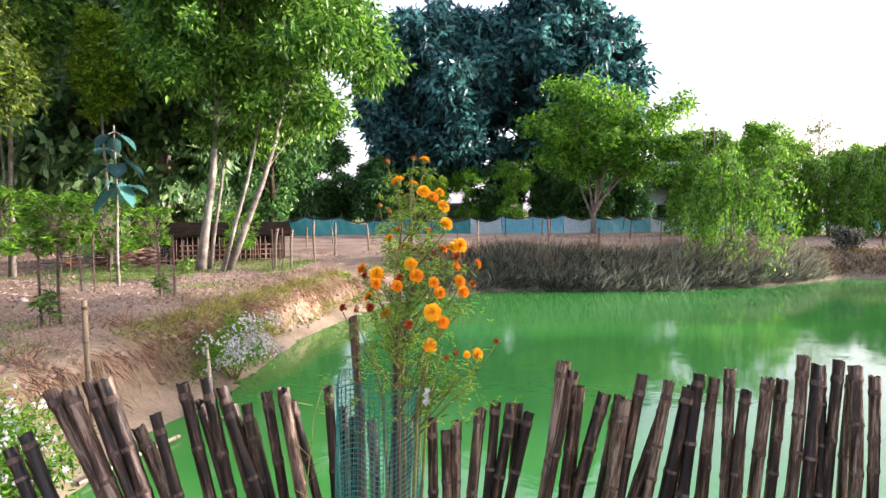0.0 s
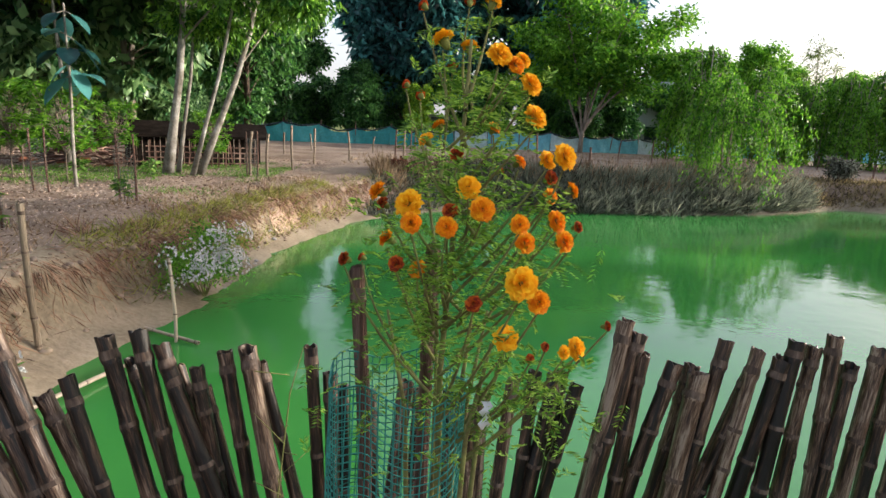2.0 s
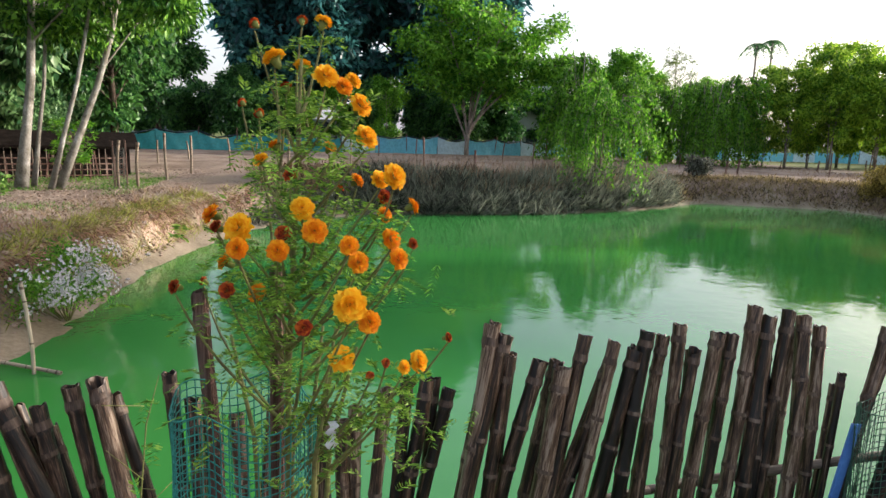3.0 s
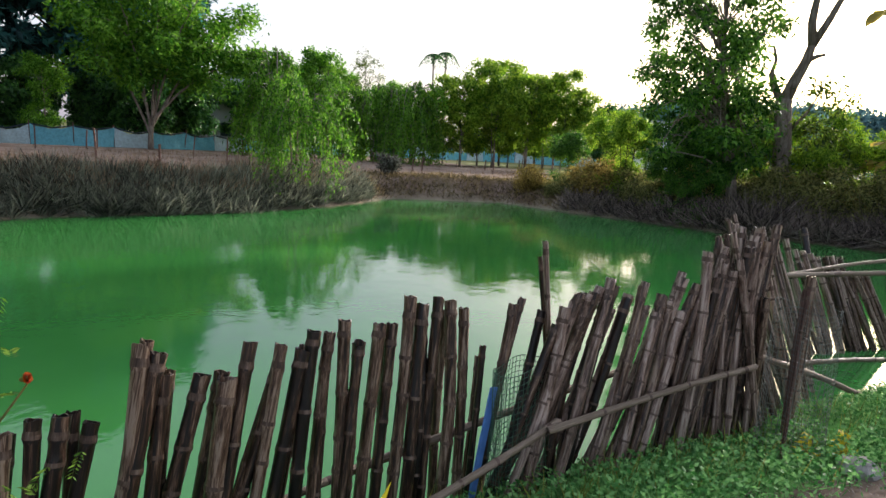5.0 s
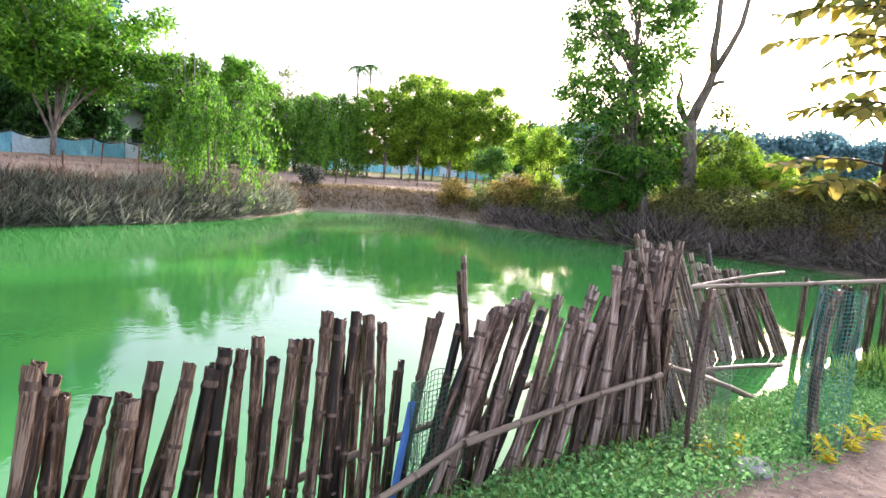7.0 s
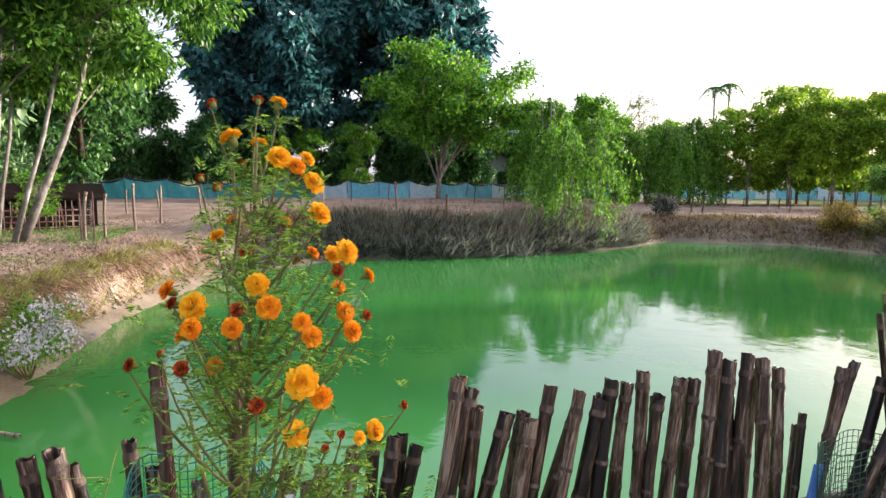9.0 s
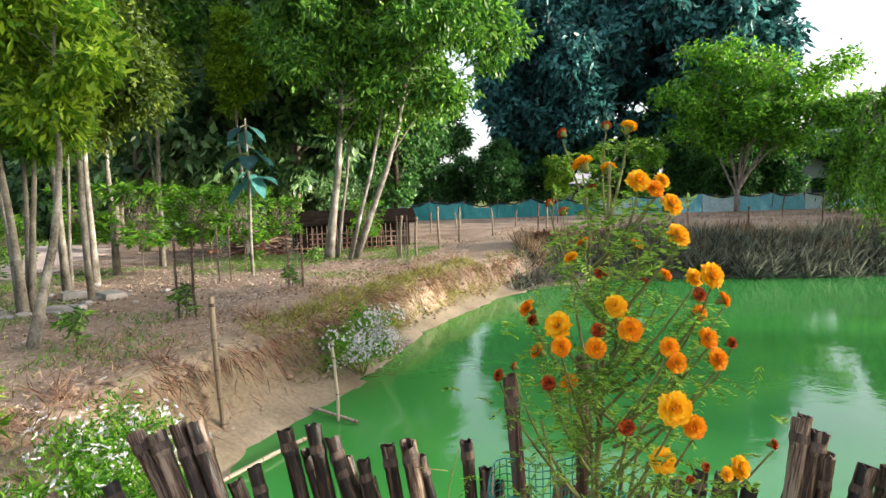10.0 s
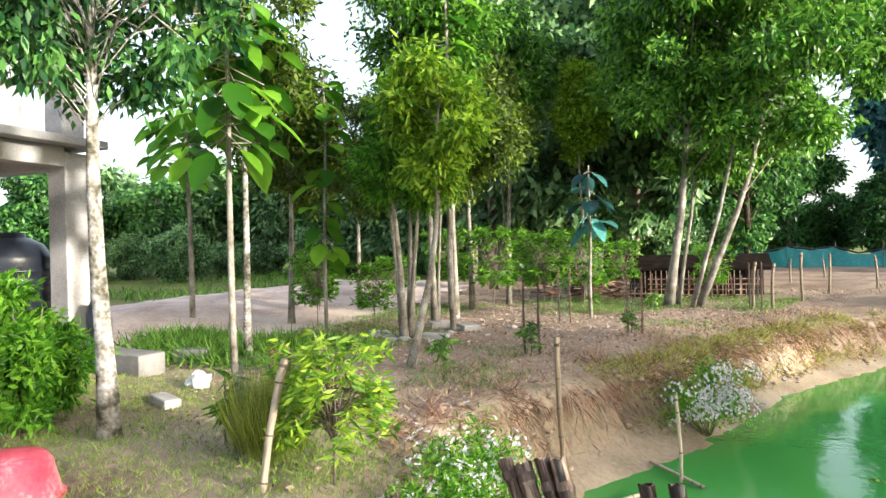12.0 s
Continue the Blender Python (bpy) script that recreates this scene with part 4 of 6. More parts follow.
M_BAMBOO_PALE = material("pale_dry_bamboo", ((0.10, 0.075, 0.05), (0.20, 0.155, 0.11), (0.34, 0.275, 0.20)), 0.6, 0.9, 0.3, 6.0, stretch=(0.9, 0.9, 2.6), spec=0.3, bump_dist=0.1)


def bamboo_mesh(seed, nodes, mat, wobble=0.02, sides=10):
    """A hollow cut cane, one metre long and of unit radius 1 (scaled when it is set)."""
    q = np.random.default_rng(seed)
    s = Soup()
    zs, rs = [0.0], [1.05]
    step = 1.0 / nodes
    off = q.uniform(0.2, 0.8)
    for i in range(nodes):
        z = (i + off) * step + q.normal() * 0.012
        if 0.02 < z < 0.9:
            zs += [z - 0.02, z - 0.007, z + 0.005, z + 0.018]
            rs += [0.97, 1.09, 1.05, 0.97]
    neck = q.uniform(0.925, 0.965)
    zs += [neck - 0.018, neck - 0.005, neck + 0.004, neck + 0.016, 1.0]
    rs += [0.98, 1.13, 1.09, 1.0, 1.06]
    bend = q.normal(size=2) * wobble
    kink = np.cumsum(q.normal(size=(len(zs), 2)) * 0.03, 0)
    rings = [i for i in range(1, len(zs) - 1) if rs[i] > 1.085]
    verts, faces = [], []
    a = np.arange(sides) * TAU / sides
    jag = np.clip(q.normal(size=sides) * 0.003, -0.006, 0.004) - (0.012 if seed % 4 == 0 else 0) * (np.cos(a) > 0.6)
    for i, (z, rad) in enumerate(zip(zs, rs)):
        top = i == len(zs) - 1
        for j in range(sides):
            verts.append((rad * math.cos(a[j]) + kink[i][0] + bend[0] * math.sin(z * 3.1) * 30, rad * math.sin(a[j]) + kink[i][1] + bend[1] * math.sin(z * 3.1) * 30, z + (jag[j] if top else 0)))
    n = len(zs)
    for rad, dz in ((0.74, 0.0), (0.70, -0.05)):
        for j in range(sides):
            verts.append((rad * math.cos(a[j]) + kink[n - 1][0] + bend[0] * math.sin(3.1) * 30, rad * math.sin(a[j]) + kink[n - 1][1] + bend[1] * math.sin(3.1) * 30, 1.0 + jag[j] + dz))
    for i in range(n + 1):
        for j in range(sides):
            k = (j + 1) % sides
            faces.append((i * sides + j, i * sides + k, (i + 1) * sides + k, (i + 1) * sides + j))
    faces.append(tuple((n + 1) * sides + j for j in range(sides)))
    s.add(verts, faces)
    me = s.mesh("post", mat)
    me.materials.append(M_NODE)
    for i in rings:
        for j in range(sides):
            me.polygons[i * sides + j].material_index = 1
    return me


CANES = [bamboo_mesh(100 + i, 4 + i % 4, M_BAMBOO, 0.02) for i in range(12)]
GREY_CANES = [bamboo_mesh(120 + i, 5 + i % 4, M_BAMBOO_GREY, 0.03) for i in range(10)]
POLES = [bamboo_mesh(140 + i, 5, M_BAMBOO_PALE, 0.03, 8) for i in range(3)]
BLEACHED = [bamboo_mesh(160 + i, 3, material("bleached_bamboo", ((0.2, 0.165, 0.12), (0.34, 0.285, 0.215), (0.46, 0.4, 0.32)), 0.6, 0.9, 0.2, 6.0), 0.02, 8) for i in range(2)]
STICKS = [bamboo_mesh(150 + i, 3, M_WOOD, 0.03, 7) for i in range(4)]


def cane(parent, meshes, base, top, rad, k, name="post", label=""):
    """A cane set from base to top."""
    b, t = Vector(base), Vector(top)
    d = t - b
    rot = d.to_track_quat("Z", "Y").to_matrix().to_4x4()
    m = Matrix.Translation(b) @ rot @ Matrix.Rotation(k * 2.4, 4, "Z") @ Matrix.Diagonal((rad, rad, d.length, 1))
    return part(name, meshes[k % len(meshes)], parent, label, m)


def fence_y(x):
    return float(np.interp(x, [-2, 2.2, 3.2, 4.0, 4.8], [2.63, 3.12, 2.98, 2.75, 2.35]))


fence = thing("bamboo_fence", "leaning fence of weathered grey-brown bamboo canes along the pond", "fence")
# along the water: place of the top, its height, sideways lean and radius
LEFT = [(-2.36, 0.52, -0.5, 0.035), (-2.11, 0.56, -0.5, 0.035), (-1.91, 0.56, -0.45, 0.034), (-1.84, 0.62, -0.51, 0.035), (-1.74, 0.81, -0.50, 0.038), (-1.66, 0.81, -0.48, 0.040), (-1.57, 0.85, -0.43, 0.035), (-1.50, 0.86, -0.43, 0.037), (-1.38, 0.63, -0.42, 0.033), (-1.30, 0.69, -0.3, 0.030), (-1.17, 0.83, -0.30, 0.034), (-1.07, 0.85, -0.22, 0.032), (-1.01, 0.80, -0.32, 0.031), (-0.98, 0.72, -0.39, 0.031), (-0.90, 0.72, -0.24, 0.028), (-0.81, 0.77, -0.16, 0.030), (-0.74, 0.79, -0.21, 0.035), (-0.53, 0.79, -0.07, 0.027), (-0.47, 0.69, -0.02, 0.029), (-0.34, 0.62, -0.01, 0.030), (-0.20, 0.66, 0.04, 0.032), (-0.05, 0.62, -0.02, 0.030), (0.01, 0.56, 0.0, 0.029), (0.06, 0.60, 0.0, 0.029), (0.18, 0.66, 0.09, 0.029), (0.25, 0.69, 0.12, 0.029), (0.33, 0.68, 0.13, 0.033), (0.42, 0.63, 0.18, 0.030)]
MIDDLE = [(0.57, 0.87, 0.2, 0.036), (0.63, 0.83, 0.19, 0.036), (0.66, 0.74, 0.12, 0.032), (0.80, 0.71, 0.23, 0.037), (0.88, 0.68, 0.22, 0.044), (0.98, 0.80, 0.20, 0.032), (1.11, 0.66, 0.34, 0.034), (1.13, 0.76, 0.23, 0.031), (1.22, 0.72, 0.24, 0.038), (1.29, 0.79, 0.14, 0.036), (1.36, 0.77, 0.12, 0.031), (1.44, 0.81, 0.08, 0.034), (1.53, 0.70, 0.13, 0.031), (1.65, 0.76, 0.15, 0.037), (1.72, 0.75, 0.14, 0.033), (1.83, 0.87, 0.14, 0.037), (1.93, 0.82, 0.13, 0.040), (2.03, 0.84, 0.12, 0.034), (2.11, 0.81, 0.10, 0.040), (2.23, 0.75, 0.07, 0.034), (2.37, 0.52, 0.16, 0.022)]
RIGHT = [(2.55, 0.75, 0.10, 0.038), (2.62, 0.78, 0.12, 0.032), (2.77, 0.69, 0.18, 0.036), (2.75, 1.10, -0.08, 0.022)]
k = 0
for x, zt, lean, rad in LEFT + MIDDLE + RIGHT:
    y = fence_y(x)
    if x > 2.4 and rad > 0.03:
        lean += 0.16
    zb = -0.55
    h = zt - zb
    away = 0.10 if x < 3 else 0.16
    cane(fence, GREY_CANES if x > 3.3 or (x > 2.4 and k % 2 == 0) else CANES, (x - lean * h, y - away * h, zb), (x, y, zt), rad * (0.84 if x < 2.5 else 0.74), k)
    k += 1
    if k % 2:  # a thinner one close behind
        dx, dz = 0.035 + 0.02 * math.sin(7.0 * k), 0.05 + 0.05 * math.sin(3.0 * k)
        cane(fence, CANES, (x + dx - lean * h, y + 0.05 - away * h, zb), (x + dx * 0.8, y + 0.06, zt - dz), rad * 0.66, k + 5)
# dense leaning canes as far as the corner: foot and top slide along their own lines
q = np.random.default_rng(33)
for i in range(58):
    u = (i + q.uniform(0.0, 0.8)) / 58
    at = (0, 0.17, 0.38, 0.69, 1)
    foot = np.array([np.interp(u, at, (2.3, 2.64, 3.06, 3.67, 4.27)), np.interp(u, at, (2.84, 2.76, 2.63, 2.56, 2.45)), -0.2])
    zt = np.interp(u, at, (0.72, 0.82, 0.78, 0.95, 1.1)) + q.normal() * 0.09
    tip = np.array([np.interp(u, at, (2.62, 2.98, 3.44, 3.98, 4.36)) + q.normal() * 0.06, np.interp(u, at, (2.84, 2.78, 2.67, 2.57, 2.47)), zt])
    foot += [q.normal() * 0.04, q.uniform(-0.06, 0.12), 0]
    cane(fence, GREY_CANES if i % 3 else CANES, foot - (tip - foot) * 0.12, tip, q.uniform(0.024, 0.035), k)
    k += 1
# splayed canes at the corner, some upright, some falling back
for i in range(20):
    tip = np.array([q.uniform(4.0, 4.6), q.uniform(2.5, 2.7), q.uniform(0.8, 1.22)])
    spread_x = q.uniform(-0.35, 0.55)
    cane(fence, GREY_CANES, (tip[0] + spread_x, tip[1] - 0.25 + q.normal() * 0.05, -0.5), tip, q.uniform(0.018, 0.028), k)
    k += 1
# the line that turns out into the water, tops falling back to the corner
for i in range(30):
    u = i / 29
    x, y = 4.55 + 3.85 * u, 2.55 + 1.15 * u
    zt = 0.98 - 0.3 * u + q.normal() * 0.12
    cane(fence, GREY_CANES, (x + 0.2 + q.normal() * 0.06, y - 0.42, -1.3), (x - 0.2 + q.normal() * 0.08, y + 0.34 + q.normal() * 0.06, zt), q.uniform(0.018, 0.03), k)
    k += 1
for x, y, zt, lean in ((3.55, 2.62, 0.42, 0.0), (4.25, 2.42, 0.75, 0.02), (4.55, 2.28, 0.9, 0.03)):
    cane(fence, CANES, (x, y, -0.4), (x + lean, y, zt), 0.03, k)
    k += 1
cane(fence, POLES, (1.1, 2.80, -0.16), (2.62, 2.72, 0.165), 0.02, 0, "rail", "pale bamboo rail tied along the canes")
cane(fence, POLES, (2.5, 2.69, 0.15), (4.1, 2.34, 0.325), 0.02, 2, "rail", "pale bamboo rail tied along the canes")
cane(fence, POLES, (-1.6, 2.60, 0.05), (1.6, 3.1, 0.02), 0.018, 1, "rail", "pale bamboo rail tied along the canes")
cane(fence, POLES, (1.5, 3.12, 0.0), (4.3, 2.85, 0.28), 0.022, 2, "rail", "pale bamboo rail tied along the canes")
cane(fence, POLES, (4.2, 2.47, 0.37), (5.86, 2.21, -0.2), 0.024, 1, "rail", "fallen bamboo rail")
cane(fence, POLES, (7.2, 3.2, -0.5), (8.9, 2.75, -0.62), 0.03, 2, "rail", "fallen bamboo rail")

far_fence = thing("bamboo_fence", "leaning bamboo canes with a top rail standing in water", "fence")
for i in range(24):
    u = i / 23
    x, y = 9.0 + 1.7 * u + q.normal() * 0.03, 3.9 - 0.55 * u
    zt = 0.5 - 0.3 * u + q.normal() * 0.09
    cane(far_fence, GREY_CANES, (x + 0.25, y - 0.35, -1.35), (x - 0.1 + q.normal() * 0.08, y + 0.25, zt), q.uniform(0.03, 0.042), k)
    k += 1
for i in range(44):
    u = i / 43
    x, y = 11.0 + 5.5 * u, 3.05 - 2.9 * u + q.normal() * 0.05
    cane(far_fence, CANES, (x, y, -1.3), (x + q.normal() * 0.06, y + q.normal() * 0.06, 0.2 + q.normal() * 0.07), q.uniform(0.04, 0.055), k)
    k += 1
cane(far_fence, POLES, (7.6, 4.0, 0.28), (16.5, 0.3, 0.55), 0.034, 0, "rail", "long bamboo top rail")
cane(far_fence, POLES, (8.2, 3.9, 0.24), (10.9, 3.4, 0.36), 0.03, 1, "rail", "long bamboo top rail")
cane(far_fence, CANES, (9.6, 3.5, -1.2), (9.9, 4.3, 0.72), 0.05, 3, "brace", "slanting cane brace")
cane(far_fence, CANES, (9.9, 3.6, -1.2), (10.1, 4.4, 0.7), 0.05, 5, "brace", "slanting cane brace")

# ---- nets ----
def net_material(name, colour):
    m = material(name, (tuple(c * 0.6 for c in colour), colour), 0.5, 8.0, 0, 30.0, leaf=0.3, spec=0.4)
    return m


M_NET_TEAL = net_material("teal_netting", (0.05, 0.33, 0.28))
M_NET_GREEN = net_material("green_netting", (0.075, 0.19, 0.12))
M_NET_GREY = net_material("grey_netting", (0.176, 0.208, 0.192))


def net_tube(parent, rad, h, cell, strand, mat, seed, squash=1.0, lean=(0, 0), name="netting", arc=TAU):
    """A tube of netting made of crossing strands, creased and uneven."""
    q = np.random.default_rng(seed)
    s = Soup()
    n, rows_n = max(8, int(arc * rad / cell)), max(4, int(h / cell))
    ph = q.uniform(0, TAU, 4)

    def p(a, z):
        w = rad * (1 + 0.08 * math.sin(2 * a + ph[0] + z * 2) + 0.05 * math.sin(3 * a + ph[1] - z * 3) + 0.03 * math.sin(7 * a + z * 9 + ph[2]))
        return (w * math.cos(a) + lean[0] * z, squash * w * math.sin(a) + lean[1] * z, z + 0.015 * math.sin(4 * a + ph[3]))

    for i in range(n):
        a = arc * i / n
        s.tube([p(a + 0.02 * math.sin(z * 5), z) for z in np.linspace(0, h, 14)], strand, 3, False)
    for j in range(rows_n):
        z = h * j / rows_n
        s.tube([p(arc * i / 40, z) for i in range(41)], strand, 3, False)
    rim = Soup()
    rim.tube([p(arc * i / 40, h) for i in range(41)], strand * 1.3, 4, False)
    part("rim", rim.mesh("rim", mat), parent)
    return part(name, s.mesh(name, mat), parent)


def stake(x, y, zb, top, rad=0.017, name="stake", label="thin weathered wooden stake set in the soil", meshes=None, k=0, group="stakes"):
    st = tagged(new(name, (meshes or STICKS)[k % len(meshes or STICKS)]), label, "stake", group)
    d = Vector(top) - Vector((x, y, zb))
    st.matrix_world = Matrix.Translation((x, y, zb)) @ d.to_track_quat("Z", "Y").to_matrix().to_4x4() @ Matrix.Diagonal((rad, rad, d.length, 1))
    return st


guard = thing("plant_guard", "creased teal wire netting tube round the marigold stem", "netting", (-0.21, 1.98, ground_z(-0.21, 1.98)))
net_tube(guard, 0.13, 1.05 - ground_z(-0.21, 1.98), 0.017, 0.0014, M_NET_TEAL, 3)
stake(-0.29, 1.98, -0.1, (-0.312, 2.11, 1.235), 0.0165, k=0, label="rough brown stake standing in the netting tube")
stake(-0.14, 2.02, -0.1, (-0.15, 2.05, 1.30), 0.015, k=1, label="rough brown stake supporting the marigold")
guard2 = thing("plant_guard", "dark green netting wrapped against the bamboo canes", "netting", (2.52, 2.86, -0.35))
net_tube(guard2, 0.27, 0.78, 0.03, 0.0019, M_NET_GREEN, 5, 0.35, (0.08, 0.1))
guard3 = thing("plant_guard", "tall thin grey-green netting tube in the grass", "netting", (3.93, 2.03, -0.12))
net_tube(guard3, 0.17, 0.95, 0.03, 0.0012, M_NET_GREY, 7)
stake(3.80, 2.0, -0.2, (3.83, 2.02, 0.95), 0.012, k=2)
stake(4.05, 2.1, -0.2, (4.02, 2.1, 0.9), 0.012, k=3)
guard4 = thing("plant_guard", "teal netting tube tied to a leaning bamboo", "netting", (4.78, 1.52, -0.05))
net_tube(guard4, 0.15, 1.05, 0.028, 0.0015, M_NET_TEAL, 9, 1.0, (0.16, 0.02))
stake(4.68, 1.5, -0.1, (4.95, 1.56, 1.0), 0.035, meshes=CANES, k=4, label="dark bamboo leaning inside the netting tube")
blue = tagged(new("blue_strip", mesh("blue_strip", *(lambda s: (s.box((0, 0, 0), (0.055, 0.012, 0.75)), (s.v, s.f))[1])(Soup()), material("blue_plastic", ((0.06, 0.16, 0.45), (0.12, 0.28, 0.62)), 0.5, 5, 0.2, 40))), "faded blue plastic strip leaning on the canes", "plastic strip")
blue.matrix_world = pose(2.24, 2.92, -0.02, 0, 12, 10)

# ---- marigold ----
M_STEM = material("marigold_stem", ((0.07, 0.055, 0.02), (0.15, 0.15, 0.05), (0.19, 0.22, 0.06)), 0.8, 20, 0.3, 90)
M_MLEAF = foliage("marigold_leaf", (0.06, 0.16, 0.012), (0.3, 0.5, 0.06))
M_YELLOW = material("petal_yellow", ((0.90, 0.42, 0.005), (0.97, 0.56, 0.01), (1.0, 0.64, 0.03)), 0.6, 60, 0, 200, leaf=0.25, island=0.7, spec=0.2)
M_ORANGE = material("petal_orange", ((0.80, 0.24, 0.005), (0.92, 0.37, 0.008), (0.97, 0.48, 0.01)), 0.6, 60, 0, 200, leaf=0.25, island=0.7, spec=0.2)
M_RUST = material("petal_rust", ((0.22, 0.02, 0.01), (0.42, 0.06, 0.012), (0.58, 0.13, 0.015)), 0.75, 60, 0, 200, leaf=0.15, island=0.8, spec=0.2)
M_CALYX = material("calyx_green", ((0.10, 0.12, 0.02), (0.20, 0.22, 0.05)), 0.7, 30, 0, 90)


def blossom_mesh(seed, mat, tight=0.0):
    """A ruffled pompon of unit radius: rings of notched petals."""
    q = np.random.default_rng(seed)
    v, f = [], []
    for ring in range(7):
        el = 0.05 + ring * 0.22 + tight * 0.1
        n = int(20 * math.cos(el) + 4)
        for i in range(n):
            a = TAU * (i + 0.5 * (ring % 2)) / n + q.normal() * 0.08
            e = el + q.normal() * 0.09
            d = np.array([math.cos(a) * math.cos(e), math.sin(a) * math.cos(e), math.sin(e) * 0.72])
            side = np.array([-math.sin(a), math.cos(a), 0])
            upv = np.cross(d, side)
            tip = d * q.uniform(0.85, 1.1) * (1 - 0.15 * tight)
            w = 0.2 * q.uniform(0.8, 1.25)
            root = d * 0.35
            o = len(v)
            rf = q.normal(size=3) * 0.07
            v += [root - side * 0.07, root + side * 0.07, tip * 0.85 + side * w - upv * rf[0], tip - upv * 0.05 + upv * rf[1] + side * 0.02, tip * 0.85 - side * w + upv * rf[2]]
            f += [(o, o + 1, o + 2), (o, o + 2, o + 3), (o, o + 3, o + 4)]
    return mesh("blossom", np.array(v), np.array(f), mat)


YEL = [blossom_mesh(200 + i, M_YELLOW) for i in range(4)]
ORA = [blossom_mesh(210 + i, M_ORANGE) for i in range(4)]
RUS = [blossom_mesh(220 + i, M_RUST, 1.0) for i in range(4)]
cs = Soup()
cs.tube([(0, 0, -0.95), (0, 0, -0.75), (0, 0, -0.3), (0, 0, 0.05)], (0.1, 0.3, 0.42, 0.5), 9)
CALYX = cs.mesh("calyx", M_CALYX)

marigold = thing("marigold_plant", "tall flowering marigold with orange and yellow blossoms and dry lower stems", "flower plant", (-0.13, 1.93, ground_z(-0.13, 1.93)))
M0 = Vector(marigold.location)
# blossoms: place, radius; y yellow, o orange, r rust and faded
YELLOW_AT = [(-0.15, 2.04, 1.70, 0.021), (-0.06, 1.89, 1.66, 0.020), (0.0, 1.917, 1.616, 0.020), (0.009, 1.90, 1.561, 0.021), (0.051, 1.835, 1.499, 0.021), (-0.175, 1.994, 1.513, 0.015), (-0.10, 1.879, 1.438, 0.020), (-0.20, 1.84, 1.41, 0.023), (-0.06, 2.04, 1.77, 0.016), (-0.099, 2.051, 1.69, 0.016), (-0.03, 1.69, 1.32, 0.024), (-0.038, 1.745, 1.215, 0.020), (0.104, 1.855, 1.162, 0.020), (0.07, 1.80, 1.175, 0.012), (-0.01, 1.96, 1.66, 0.015), (0.03, 1.87, 1.49, 0.016)]
ORANGE_AT = [(-0.079, 1.825, 1.408, 0.020), (-0.261, 1.976, 1.415, 0.018), (-0.194, 1.768, 1.391, 0.016), (0.114, 2.021, 1.427, 0.016), (-0.243, 2.007, 1.32, 0.018), (-0.181, 1.938, 1.276, 0.018), (-0.137, 1.81, 1.379, 0.017), (0.06, 1.827, 1.36, 0.018), (-0.027, 1.758, 1.396, 0.015), (0.04, 1.87, 1.43, 0.014), (0.05, 1.85, 1.39, 0.018), (-0.01, 1.80, 1.36, 0.017), (0.0, 1.70, 1.29, 0.017), (0.0, 1.98, 1.48, 0.014), (-0.05, 1.99, 1.54, 0.013), (-0.15, 2.05, 1.54, 0.014), (-0.03, 1.90, 1.645, 0.016)]
RUST_AT = [(-0.096, 1.704, 1.283, 0.014), (0.163, 1.873, 1.20, 0.011), (-0.311, 1.891, 1.302, 0.014), (-0.216, 1.809, 1.315, 0.015), (0.04, 1.875, 1.46, 0.016), (0.09, 1.86, 1.38, 0.012), (-0.12, 1.94, 1.49, 0.015), (-0.13, 1.85, 1.40, 0.015), (-0.19, 2.11, 1.77, 0.013), (-0.10, 2.10, 1.78, 0.012), (-0.25, 1.95, 1.395, 0.015), (-0.13, 2.05, 1.65, 0.013), (-0.03, 2.03, 1.46, 0.011), (-0.19, 2.17, 1.60, 0.013), (0.04, 1.81, 1.18, 0.009), (-0.30, 2.10, 1.26, 0.011), (-0.22, 2.14, 1.62, 0.011), (0.01, 1.78, 1.17, 0.009)]
q = np.random.default_rng(44)
stems, spray_p, spray_w = Soup(), [], []
base = np.array([-0.13, 1.93, M0.z])
stems.tube([base - [0, 0, 0.05], base + [0.01, 0.01, 0.6], base + [0.0, 0.02, 1.1], base + [0.02, 0.04, 1.5], base + [0.03, 0.06, 1.72]], (0.009, 0.008, 0.0065, 0.005, 0.003), 6)
for i in range(6):
    a = q.uniform(0, TAU)
    o = np.array([math.cos(a), math.sin(a), 0]) * 0.05
    stems.tube([base + o * 0.5 - [0, 0, 0.05], base + o + [0, 0, 0.5], base + o * 1.6 + [0, 0, 1.0], base + o * 2.6 + [0, 0, 1.2]], (0.007, 0.006, 0.005, 0.003), 5)
kinds = [(p, YEL, "") for p in YELLOW_AT] + [(p, ORA, "deep orange blossom") for p in ORANGE_AT] + [(p, RUS, "withered rust-red blossom") for p in RUST_AT]
